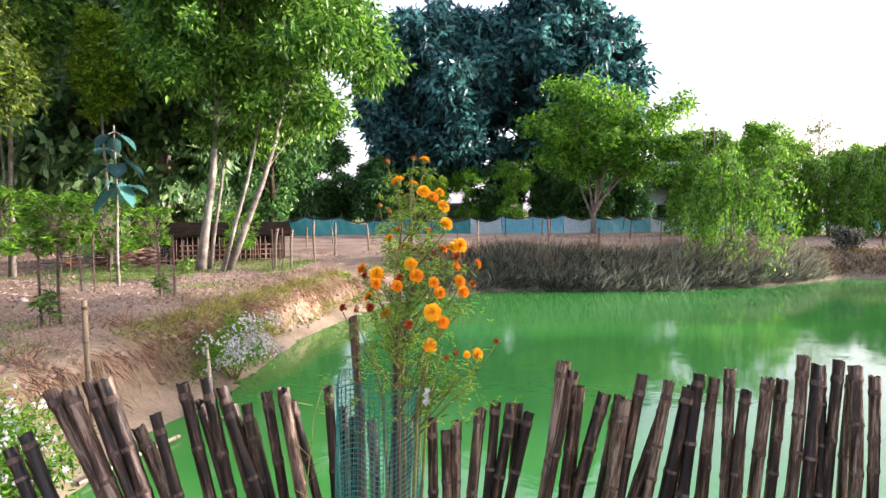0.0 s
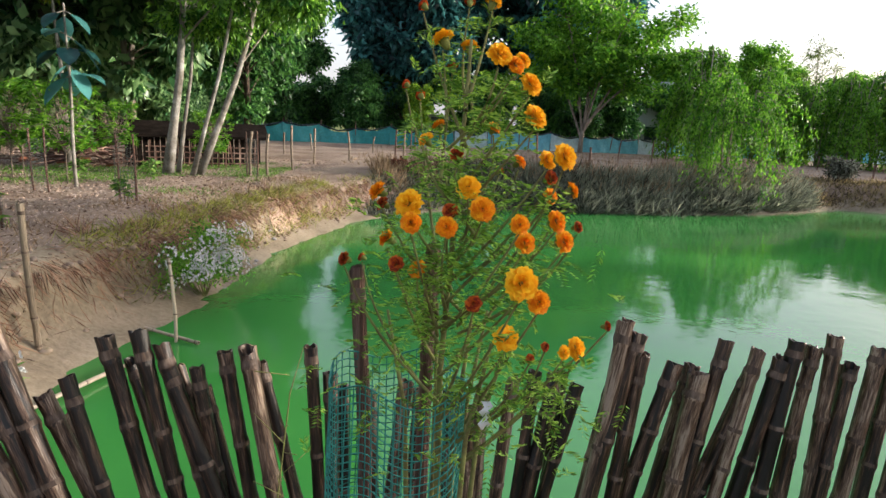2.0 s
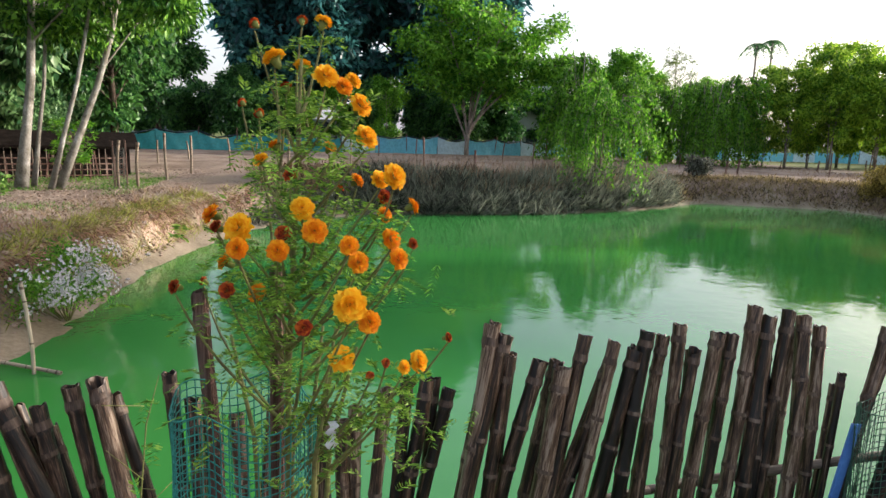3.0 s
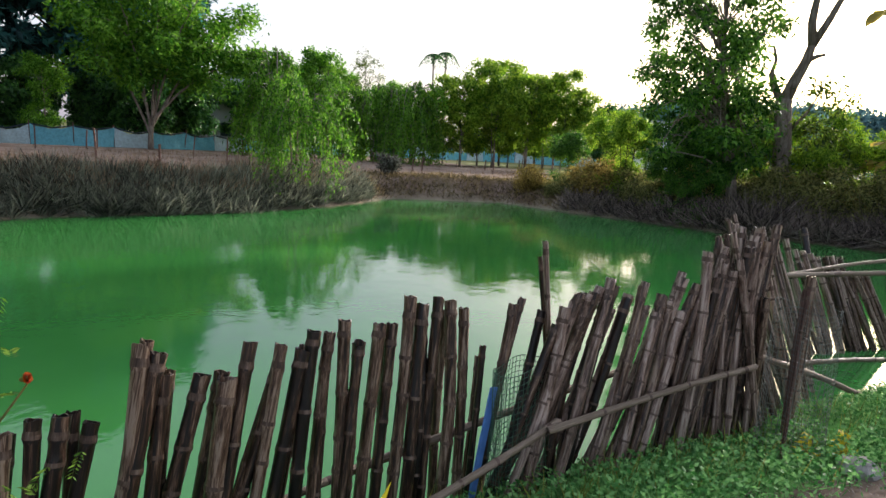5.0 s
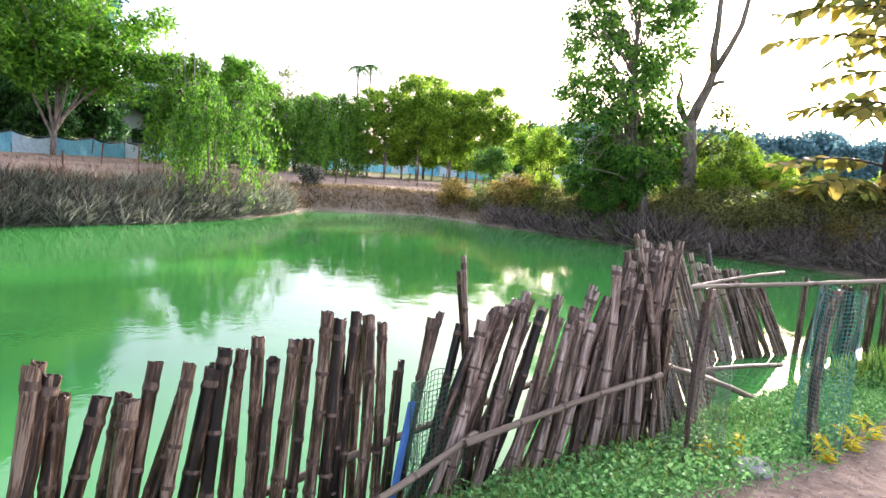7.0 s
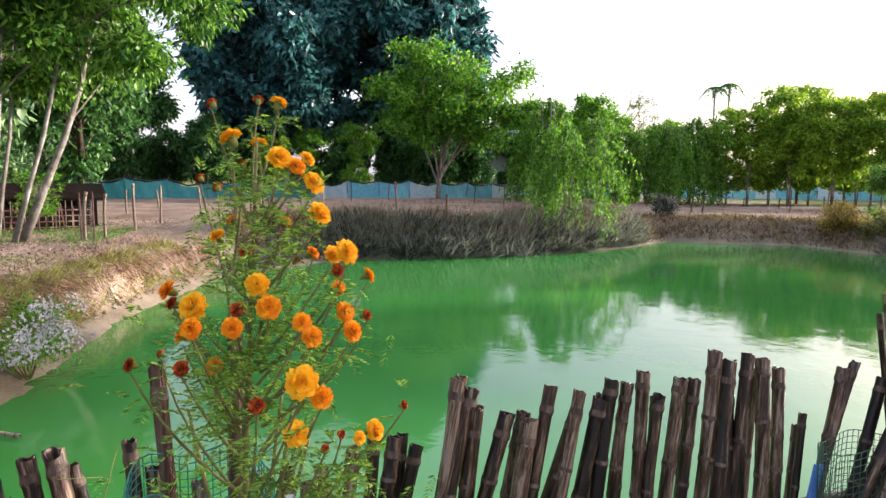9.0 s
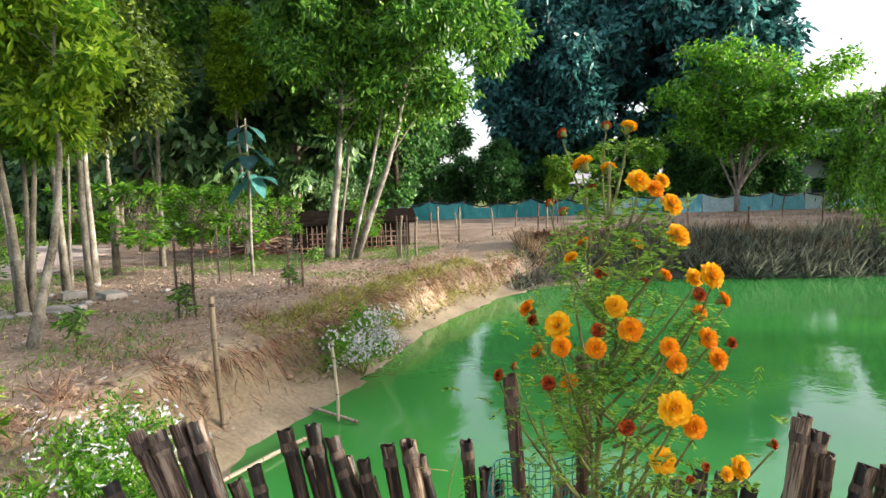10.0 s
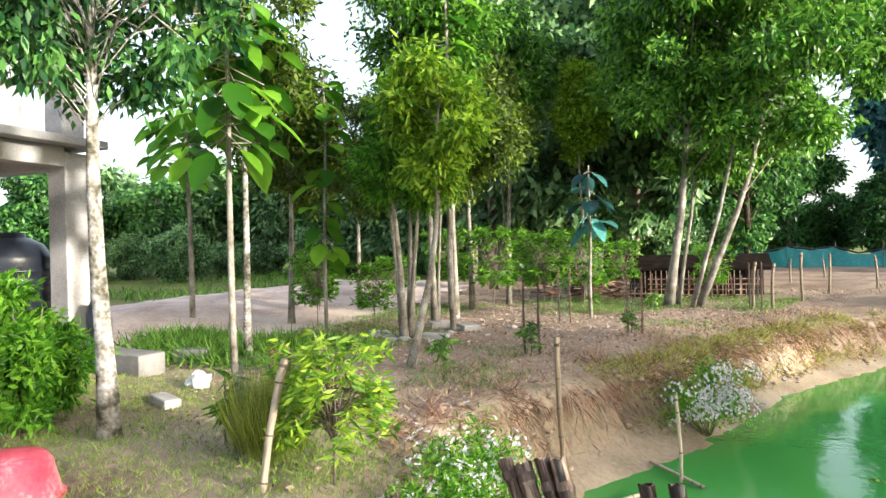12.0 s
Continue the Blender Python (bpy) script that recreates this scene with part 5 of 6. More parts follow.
for i, ((x, y, z, rad), meshes, lab) in enumerate(kinds):
    rad *= 1.12
    head = np.array([x, y, z])
    reach = math.hypot(x + 0.12, y - 1.93)
    zj = min(z - 0.05, max(0.82, z - 0.06 - (0.75 + 0.5 * q.random()) * reach))
    start = np.array([-0.12 + 0.02 * q.normal(), 1.94 + 0.04 * (zj - 0.9), zj])
    kk = np.linspace(0, 1, 7)[:, None]
    ctrl = start * 0.35 + head * 0.65 + np.array([q.normal() * 0.02, q.normal() * 0.02, -0.05])
    curve = (1 - kk) ** 2 * start + 2 * kk * (1 - kk) * ctrl + kk * kk * (head - [0, 0, rad * 0.9])
    stems.tube(curve, np.linspace(0.0038, 0.0017, 7), 5, False)
    for _ in range(11):
        u = q.uniform(0.3, 0.95)
        j = int(u * 6)
        p = curve[j] + (curve[j + 1] - curve[j]) * (u * 6 - j)
        d = q.normal(size=3)
        d[2] = d[2] * 0.4 + 0.15
        if p[2] < 1.02 and q.random() < 0.7:
            continue
        spray_p.append(p)
        spray_w.append(d / np.linalg.norm(d))
    tilt = (head - np.array([-0.1, 1.95, z - 0.12]))
    rot = Vector((tilt[0] * 1.2, tilt[1] * 1.2 - 0.09, 0.12)).to_track_quat("Z", "Y").to_matrix().to_4x4()
    b = part("blossom", meshes[i % 4], marigold, lab, Matrix.Translation(Vector(head) - M0) @ rot @ Matrix.Diagonal((rad, rad, rad, 1)))
    part("calyx", CALYX, b, "green calyx")
stem_me = stems.mesh("stem", M_STEM)
stem_me.transform(Matrix.Translation(-M0))
part("stem", stem_me, marigold, "brown-green branching stems")
for _ in range(230):
    z = 0.96 + 0.66 * q.random() ** 1.3
    rad = 0.17 * (1 - abs(z - 1.02) * 1.0)
    spray_p.append(np.array([-0.11, 1.92, z]) + q.normal(size=3) * [rad * 0.8, rad * 0.6, 0.03])
    d = q.normal(size=3)
    spray_w.append(d / np.linalg.norm(d))
for _ in range(34):
    spray_p.append(np.array([0.03, 1.82, 1.08]) + np.clip(q.normal(size=3), -1.3, 1.3) * [0.06, 0.05, 0.05])
    d = q.normal(size=3)
    spray_w.append(d / np.linalg.norm(d))
sp, sw = np.array(spray_p), np.array(spray_w)
pts, ways = [], []
for u in np.linspace(0.15, 1, 8):
    ln = 0.043
    side = np.cross(sw, [0.1, 0.2, 1.0])
    side /= np.linalg.norm(side, axis=1, keepdims=True)
    c = sp + sw * ln * u + np.array([0, 0, -0.02]) * u * u
    for s in (-1, 1):
        pts.append(c)
        ways.append(side * s * 0.8 + sw * 0.6 - [0, 0, 0.1])
v, f = leaves(np.concatenate(pts) - np.array(M0), np.concatenate(ways), 0.0155, 0.0038, q)
part("foliage", mesh("foliage", v, f, M_MLEAF), marigold, "feathery light green leaflets")

# ---- far side: net fence, houses, field ----
M_TARP = net_material("cyan_tarp_net", (0.1685, 0.5265, 0.6529))
M_TARP_TEAL = net_material("teal_tarp_net", (0.0468, 0.337, 0.3557))
M_TARP_WHITE = net_material("pale_tarp_net", (0.5148, 0.702, 0.7675))
M_DARKNET = net_material("dark_netting", (0.02, 0.05, 0.06))
M_CONCRETE = material("raw_concrete", ((0.18, 0.175, 0.175), (0.30, 0.295, 0.295), (0.40, 0.395, 0.39)), 0.9, 1.5, 0.4, 40, spec=0.2)
M_PLASTER = material("cream_plaster", ((0.3276, 0.2808, 0.1716), (0.429, 0.3744, 0.234)), 0.9, 1.5, 0.3, 40)
M_WHITE = material("white_wall_paint", ((0.4836, 0.5148, 0.546), (0.6084, 0.624, 0.6396)), 0.8, 0.8, 0.1, 30)
M_TIN = material("grey_tin_roof", ((0.30, 0.33, 0.36), (0.5, 0.53, 0.56)), 0.45, 1.0, 0.2, 20, metal=0.6)
M_GLASS_DARK = material("dark_window", ((0.02, 0.03, 0.04), (0.05, 0.07, 0.09)), 0.15, 2, 0, 10, spec=0.5)
M_BLACK = material("black_plastic", ((0.0048, 0.0064, 0.012), (0.012, 0.016, 0.024)), 0.35, 3, 0.1, 60, spec=0.5)
M_SAND = material("pale_dirt", ((0.30, 0.23, 0.195), (0.47, 0.385, 0.34), (0.58, 0.50, 0.45)), 0.95, 0.8, 0.8, 12, spec=0.1, bump_dist=0.06)
M_BRICK = material("red_brick", ((0.25, 0.09, 0.05), (0.42, 0.17, 0.10)), 0.9, 4, 0.3, 40)
M_STONE = material("grey_stone", ((0.1736, 0.1612, 0.155), (0.31, 0.2976, 0.2852), (0.3844, 0.372, 0.3596)), 0.9, 5, 0.5, 40)
M_WHITE_PLASTIC = material("white_plastic", ((0.468, 0.4836, 0.4992), (0.6396, 0.6474, 0.6552)), 0.4, 5, 0.1, 50)

NET_LINE = [(-13.5, 39.0), (-6, 42.0), (2, 44.5), (12, 46.0), (22, 48.5), (34, 50.5), (50, 50.5), (62, 44.0)]
net = thing("net_fence", "low fence of sagging cyan netting tied to thin posts", "fence")
seg = np.array(NET_LINE)
run = np.concatenate([[0], np.cumsum(np.hypot(*np.diff(seg, axis=0).T))])
q = np.random.default_rng(50)
posts_at = np.arange(0, run[-1], 2.35)
bar = Soup()
bar.tube([(0, 0, -0.2), (0, 0, 0.8), (0.02, 0, 1.45)], (0.04, 0.035, 0.03), 6)
POST_ME = bar.mesh("post", M_WOOD)
tops = []
for i, s in enumerate(posts_at):
    x, y = np.interp(s, run, seg[:, 0]), np.interp(s, run, seg[:, 1])
    part("post", POST_ME, net, "", pose(x, y, 0, q.normal() * 3, q.normal() * 3, 60 * i))
    tops.append((x, y, 1.2 + q.normal() * 0.08))
for i, ((x0, y0, z0), (x1, y1, z1)) in enumerate(zip(tops, tops[1:])):
    v, f = [], []
    sag, bulge = q.uniform(0.2, 0.45), q.normal() * 0.15
    for j in range(11):
        u = j / 10
        zt = z0 * (1 - u) + z1 * u - sag * math.sin(u * math.pi) ** 0.8 + 0.02 * math.sin(j * 2.1 + i)
        for h in range(5):
            w = h / 4
            v.append((x0 + (x1 - x0) * u, y0 + (y1 - y0) * u - 0.05 + bulge * math.sin(u * math.pi) * (1 - w) + 0.05 * math.sin(u * 17 + h + i), 0.02 + (zt - 0.02) * w))
    for j in range(10):
        for h in range(4):
            a = j * 5 + h
            f.append((a, a + 5, a + 6, a + 1))
    mat = M_TARP_TEAL if x0 < 1 else (M_TARP, M_TARP_WHITE, M_TARP)[i % 3]
    part("net_panel", mesh("net_panel", v, f, mat, True), net)
    s2 = Soup()
    s2.tube([(x0, y0, z0), ((x0 + x1) / 2, (y0 + y1) / 2 - 0.05, (z0 + z1) / 2 - sag * 0.8), (x1, y1, z1)], 0.05, 5)
    part("net_edge", s2.mesh("net_edge", M_DARKNET), net, "dark bunched upper edge")


def house(x, y, turn, w, d, h, storeys=1, label="white house half hidden by trees"):
    ho = thing("house", label, "house", (x, y, 0), turn, "far houses")
    s = Soup()
    s.box((0, 0, h * storeys / 2), (w, d, h * storeys))
    part("wall", s.mesh("wall", M_WHITE, False), ho)
    s = Soup()
    s.box((0, 0, h * storeys + 0.12), (w + 0.8, d + 0.8, 0.24))
    part("roof", s.mesh("roof", M_TIN, False), ho)
    for st in range(storeys):
        for i in range(int(w // 2.5)):
            s = Soup()
            s.box((0, 0, 0), (1.1, 0.1, 1.2))
            wi = part("window", s.mesh("window", M_GLASS_DARK, False), ho, "", pose(-w / 2 + 1.6 + 2.5 * i, -d / 2 - 0.03, 1.6 + h * st))
            s = Soup()
            s.box((0, -0.06, -0.66), (1.3, 0.2, 0.1))
            part("sill", s.mesh("sill", M_CONCRETE, False), wi)


house(*at_bearing(18.4, 64), -15, 5.5, 6, 3.0, 2, "two-storey white house half hidden by trees")
house(*at_bearing(2.5, 64), 0, 7, 5, 2.2, 1, "long low white house behind the hedge")
house(*at_bearing(58.8, 88), -60, 12, 8, 3.0, 2, "pale two-storey house seen between shore trees")
house(*at_bearing(-12, 62), 10, 7, 5, 2.0, 1, "long low pale shed behind the hedge")

q = np.random.default_rng(52)
for i in range(26):
    x, y = q.uniform(-3, 34), q.uniform(24, 43)
    if shore_distance(np.array([x]), np.array([y]))[0] > 2:
        stake(x, y, -0.2, (x + q.normal() * 0.05, y, q.uniform(0.6, 1.6)), q.uniform(0.03, 0.05), k=i, label="thin wooden post standing in the far field", group="field posts")
for x, y, h in ((-4.45, 16.3, 1.15), (-4.1, 16.6, 1.1), (-3.97, 19.0, 1.3), (-3.9, 22.0, 1.2), (-3.0, 24.5, 1.1), (-1.0, 26.0, 1.2), (-6.0, 27.0, 0.9), (-2.6, 31, 0.8), (-5.6, 31, 0.8), (1.5, 27, 1.2)):
    stake(x, y, -0.2, (x + q.normal() * 0.05, y, h), 0.035, meshes=POLES, k=int(10 * h), label="short weathered fence post beside the garden", group="garden posts")

# root stumps and red-leaved plants on the far bank
M_REDLEAF = foliage("red_leaf", (0.07, 0.0245, 0.014), (0.21, 0.07, 0.035))
stump = tree_meshes(np.random.default_rng(60), 0.9, 0.6, 0.1, 0.12, 22, 60, (0.22, 0.05), (M_BARK_DARK, M_BRUSH), 0.2, 3, 0.4)
for b, d in ((34.0, 29.5), (53.0, 31), (55.0, 30)):
    x, y = at_bearing(b, d)
    plant("root_stump", "dark tangle of upturned roots on the far bank", x, y, stump, b * 9, 1.1, "stumps", "stump")
redp = tree_meshes(np.random.default_rng(61), 0.8, 0.5, 0.1, 0.015, 16, 120, (0.2, 0.06), (M_BARK_DARK, M_REDLEAF), 0.3, 3, 0.3)
plant("red_shrub", "small red-leaved shrub at the pond's corner", -0.9, 19.8, redp, 60, 0.6, "", "shrub")

# ---- left garden ----
M_THATCH = material("dark_thatch", ((0.005, 0.004, 0.0035), (0.013, 0.010, 0.0085), (0.028, 0.022, 0.019)), 0.95, 3, 0.6, 30, spec=0.03)
hut = thing("garden_hut", "low dark thatched bamboo hut behind the trees", "hut", (-7.2, 20.1, -0.12), 22)
s = Soup()
s.box((0, 0, 0), (0.17, 0.05, 1.1))
SLAT = s.mesh("slat", M_THATCH, False)
for i in range(24):
    part("slat", SLAT, hut, "", pose(-2.3 + 0.2 * i, -1.2, 0.55 + 0.03 * math.sin(i * 3)))
s = Soup()
s.add([(-2.7, -1.5, 1.05), (2.7, -1.5, 1.05), (2.7, 0, 1.45), (-2.7, 0, 1.45), (2.7, 1.5, 1.05), (-2.7, 1.5, 1.05), (-2.7, -1.5, 0.97), (2.7, -1.5, 0.97)], [(0, 1, 2, 3), (3, 2, 4, 5), (6, 7, 1, 0)])
part("roof", s.mesh("roof", M_THATCH, False), hut)
hut.scale = (0.78, 0.6, 0.95)
hurdle = thing("bamboo_hurdle", "low lattice hurdle of brown bamboo laths beside the trees", "hurdle", (-6.4, 18.6, 0.02), 25)
for i in range(15):
    s = Soup()
    s.box((-1.4 + 0.2 * i, 0, 0.33), (0.035, 0.02, 0.66), Matrix.Rotation(radians(q.normal() * 4), 4, "Y"))
    part("lath", s.mesh("lath", M_WOOD, False), hurdle)
for z in (0.12, 0.27, 0.42, 0.57):
    s = Soup()
    s.box((0, -0.025, z), (2.95, 0.02, 0.03))
    part("lath", s.mesh("lath", M_WOOD, False), hurdle)
pile = thing("wood_pile", "heap of red-brown branches and bricks on the soil", "pile", (-9.6, 18.6, 0.0))
s = Soup()
for i in range(90):
    a, rr = q.uniform(0, TAU), q.uniform(0, 1.5)
    z = max(0.03, 0.5 * (1 - rr / 1.6) + q.normal() * 0.06)
    d = q.normal(size=3) * [0.5, 0.5, 0.12]
    p = np.array([rr * math.cos(a), rr * math.sin(a), z])
    s.tube([p - d, p + d], q.uniform(0.012, 0.03), 5)
tagged(part("brushwood", s.mesh("brushwood", M_WOOD), pile), kind="stuff")
s = Soup()
s.box((0, 0, 0), (0.24, 0.12, 0.075))
BRICK = s.mesh("brick", M_BRICK, False)
for i in range(14):
    part("brick", BRICK, pile, "", pose(q.normal() * 0.5, q.normal() * 0.4 - 0.6, 0.05 + 0.05 * (i % 3), q.normal() * 12, q.normal() * 12, q.uniform(0, 180)))

# pale dirt mound by the track
v, f = [], []
NX, NY = 70, 60
for j in range(NY):
    for i in range(NX):
        u, w = i / (NX - 1), j / (NY - 1)
        x, y = -34 + 27 * u, 1.0 + 22 * w
        # lies along the line from (-13, 5) to (-22, 19)
        along = ((x + 17.5) * -0.45 + (y - 12) * 0.89)
        across = ((x + 17.5) * 0.89 + (y - 12) * 0.45)
        e = (across / 4.2) ** 2 + (along / 10.5) ** 4
        h = 0.5 * math.exp(-e * 1.3) + (0.14 * noise.noise((x * 0.9, y * 0.9, 0)) + 0.07 * noise.noise((x * 2.3, y * 2.3, 5))) * math.exp(-e * 0.8) - 0.09
        v.append((x, y, float(ground_z(x, y)) + h))
for j in range(NY - 1):
    for i in range(NX - 1):
        a = j * NX + i
        f.append((a, a + 1, a + NX + 1, a + NX))
tagged(new("dirt_mound", mesh("dirt_mound", v, f, M_SAND, True)), "long low mound of pale loose dirt beside the garden", "dirt mound")


def frame_box(parent, name, c, s, mat, label=""):
    b = bmesh.new()
    bmesh.ops.create_cube(b, size=1.0)
    for vert in b.verts:
        vert.co = (vert.co.x * s[0], vert.co.y * s[1], vert.co.z * s[2])
    bmesh.ops.bevel(b, geom=list(b.edges), offset=min(0.012, min(s) * 0.2), segments=1, affect="EDGES")
    me = bpy.data.meshes.new(name)
    b.to_mesh(me)
    b.free()
    me.materials.append(mat)
    return part(name, me, parent, label, pose(*c))


building = thing("unfinished_building", "unfinished concrete frame with pillars and a floor slab", "building", (-12.05, 4.25, 0.0), 20)
frame_box(building, "pillar", (0, 0, 1.65), (0.42, 0.42, 3.5), M_CONCRETE)
frame_box(building, "pillar", (-0.05, 0, 5.3), (0.42, 0.42, 3.3), M_CONCRETE)
frame_box(building, "pillar", (-3.2, 0.2, 1.65), (0.42, 0.42, 3.5), M_PLASTER, "cream plastered pillar")
frame_box(building, "pillar", (-1.2, -0.3, 5.3), (0.42, 0.42, 3.3), M_CONCRETE)
frame_box(building, "pillar", (0, -4.2, 1.65), (0.42, 0.42, 3.5), M_CONCRETE)
frame_box(building, "pillar", (-4.2, -4.2, 1.65), (0.42, 0.42, 3.5), M_CONCRETE)
frame_box(building, "floor_slab", (-3.0, -2.6, 3.56), (7.0, 6.0, 0.14), M_CONCRETE)
frame_box(building, "beam", (-3.2, 0.05, 3.32), (6.0, 0.36, 0.34), M_CONCRETE)
frame_box(building, "beam", (0.02, -2.6, 3.32), (0.36, 4.8, 0.34), M_CONCRETE)
for dx in (-1.55, -1.72):
    s = Soup()
    s.tube([(dx, -0.5, 3.62), (dx - 0.04, -0.5, 5.2), (dx - 0.1, -0.5, 6.9)], 0.05, 8)
    part("pipe", s.mesh("pipe", material("blue_grey_pipe", ((0.12, 0.2, 0.3), (0.2, 0.3, 0.42)), 0.5, 4, 0.1, 30)), building, "blue-grey upright pipe")

tank = thing("water_tank", "black ribbed plastic water tank on the ground", "water tank", (-13.0, 3.62, 0.0))
prof = [(0.62, 0.0)]
for i in range(6):
    z = 0.1 + 0.26 * i
    prof += [(0.66, z), (0.66, z + 0.03), (0.62, z + 0.07), (0.62, z + 0.22)]
prof += [(0.60, 1.68), (0.5, 1.86), (0.3, 1.98), (0.22, 2.0), (0.22, 2.08), (0.0, 2.09)]
n = 28
v = [(rr * math.cos(TAU * i / n), rr * math.sin(TAU * i / n), z) for rr, z in prof for i in range(n)]
f = [(j * n + i, j * n + (i + 1) % n, (j + 1) * n + (i + 1) % n, (j + 1) * n + i) for j in range(len(prof) - 1) for i in range(n)]
part("body", mesh("body", v, f, M_BLACK, True), tank)
s = Soup()
for i in range(4):
    a = radians(-62 + 9 * i)
    s.box((0, 0, 0), (0.06, 0.01, 0.1), Matrix.Translation((0.672 * math.cos(a), 0.672 * math.sin(a), 1.42)) @ Matrix.Rotation(a + math.pi / 2, 4, "Z"))
part("marking", s.mesh("marking", M_WHITE_PLASTIC, False), tank, "white bars of lettering")
bag = thing("black_sack", "black plastic sack slumped beside the pillar", "sack", (-11.4, 4.45, 0.0))
v, f = [], []
for j in range(9):
    for i in range(14):
        a, z = TAU * i / 14, 0.9 * j / 8
        rr = 0.24 * math.sin(math.pi * (0.12 + 0.78 * j / 8)) ** 0.6 * (1 + 0.12 * math.sin(3 * a + j) + 0.06 * math.sin(7 * a))
        v.append((rr * math.cos(a), rr * math.sin(a) * 0.8, z))
for j in range(8):
    for i in range(14):
        f.append((j * 14 + i, j * 14 + (i + 1) % 14, (j + 1) * 14 + (i + 1) % 14, (j + 1) * 14 + i))
f.append(tuple(8 * 14 + i for i in range(14)))
part("body", mesh("body", v, f, M_BLACK, True), bag)


M_BLOCK = material("old_concrete", ((0.09, 0.088, 0.085), (0.17, 0.165, 0.16), (0.25, 0.245, 0.235)), 0.9, 3.0, 0.5, 40, spec=0.2)


def block(x, y, s, turn, label, mat=M_BLOCK, name="concrete_block", tilt=0):
    ob = thing(name, label, "block", (x, y, ground_z(x, y) + s[2] / 2 - 0.02), turn, "loose blocks")
    frame_box(ob, "body", (0, 0, 0), s, mat)
    ob.matrix_world = ob.matrix_world @ pose(0, 0, 0, tilt, 0, 0)


block(-9.35, 4.1, (1.1, 0.42, 0.32), 15, "long grey concrete block lying in the grass")
block(-9.4, 5.1, (0.5, 0.3, 0.2), 40, "small broken concrete block in the weeds")
block(-7.1, 3.65, (0.5, 0.18, 0.1), -5, "short weathered timber offcut on the ground", M_STONE, "timber_offcut")
block(-7.6, 8.6, (0.5, 0.25, 0.1), 20, "flat pale stone slab on the soil", M_STONE, "stone_slab")
block(-8.0, 10.0, (0.6, 0.35, 0.14), -30, "flat pale stone slab on the soil", M_STONE, "stone_slab")
block(-8.6, 9.9, (0.45, 0.3, 0.14), 50, "pale brown stone slab on the soil", M_STONE, "stone_slab")


def pebble(seed, rad, mat):
    b = bmesh.new()
    bmesh.ops.create_icosphere(b, subdivisions=2, radius=1.0)
    for vert in b.verts:
        k = 1 + 0.35 * noise.noise(vert.co * 1.3 + Vector((seed * 7.1, 0, 0)))
        vert.co = (vert.co.x * rad * k * 1.2, vert.co.y * rad * k, vert.co.z * rad * k * 0.6)
    me = bpy.data.meshes.new("stone")
    b.to_mesh(me)
    b.free()
    me.materials.append(mat)
    return me


# lumps of soil broken from the bank
q = np.random.default_rng(72)
lump = pebble(3, 0.9, M_GROUND)
lv = np.array([tuple(p.co) for p in lump.vertices])
lf = np.array([tuple(p.vertices) for p in lump.polygons])
xs, ys = scatter(q, 9000, -6.2, 0.5, 4.2, 20, 0.42, 1.25, -0.7, 73, 1.5)
xs, ys = xs[:1500], ys[:1500]
ls = 0.012 + 0.05 * q.random(len(xs)) ** 2.5
la = q.uniform(0, TAU, len(xs))
c, s = np.cos(la)[:, None], np.sin(la)[:, None]
px, py, pz = lv[:, 0] * c - lv[:, 1] * s, lv[:, 0] * s + lv[:, 1] * c, np.repeat(lv[None, :, 2] * 1.2, len(xs), 0)
v = np.stack([px, py, pz], -1) * ls[:, None, None] + np.stack([xs, ys, height(xs, ys)], 1)[:, None, :]
f = lf[None] + (np.arange(len(xs)) * len(lv))[:, None, None]
tagged(new("soil_clods", mesh("soil_clods", v.reshape(-1, 3), f.reshape(-1, 3), M_GROUND)), "crumbled brown clods on the face of the bank", "soil", kind="stuff")
bpy.data.meshes.remove(lump)
STONES = [pebble(i, 1.0, M_STONE) for i in range(5)]
q = np.random.default_rng(70)
places = [(3.99, 1.66, 0.11)] + [(-8.4 + q.normal() * 0.7, 8.1 + q.normal() * 0.45, q.uniform(0.03, 0.1)) for _ in range(34)] + [(-8.0 + q.normal() * 0.8, 10.2 + q.normal() * 0.5, q.uniform(0.03, 0.09)) for _ in range(14)] + [(q.uniform(-3.4, -2.9), q.uniform(9, 14), q.uniform(0.02, 0.05)) for _ in range(14)]
for i, (x, y, rad) in enumerate(places):
    st = tagged(new("stone", STONES[i % 5]), "rough grey stone lying on the ground", "stone", "stones")
    st.matrix_world = pose(x, y, ground_z(x, y) + rad * 0.25, 0, 0, 47 * i) @ Matrix.Diagonal((rad, rad, rad, 1))

litter_bag = thing("plastic_bag", "crumpled white plastic bag on the grass", "bag", (-7.62, 4.3, ground_z(-7.62, 4.3)))
b = bmesh.new()
bmesh.ops.create_icosphere(b, subdivisions=3, radius=0.15)
for vert in b.verts:
    k = 1 + 0.5 * noise.noise(vert.co * 14) + 0.4 * noise.noise(vert.co * 30)
    vert.co = (vert.co.x * k * 1.1, vert.co.y * k * 0.8, max(0.0, vert.co.z * k + 0.07))
me = bpy.data.meshes.new("bag_body")
b.to_mesh(me)
b.free()
me.materials.append(M_WHITE_PLASTIC)
part("bag_body", me, litter_bag)

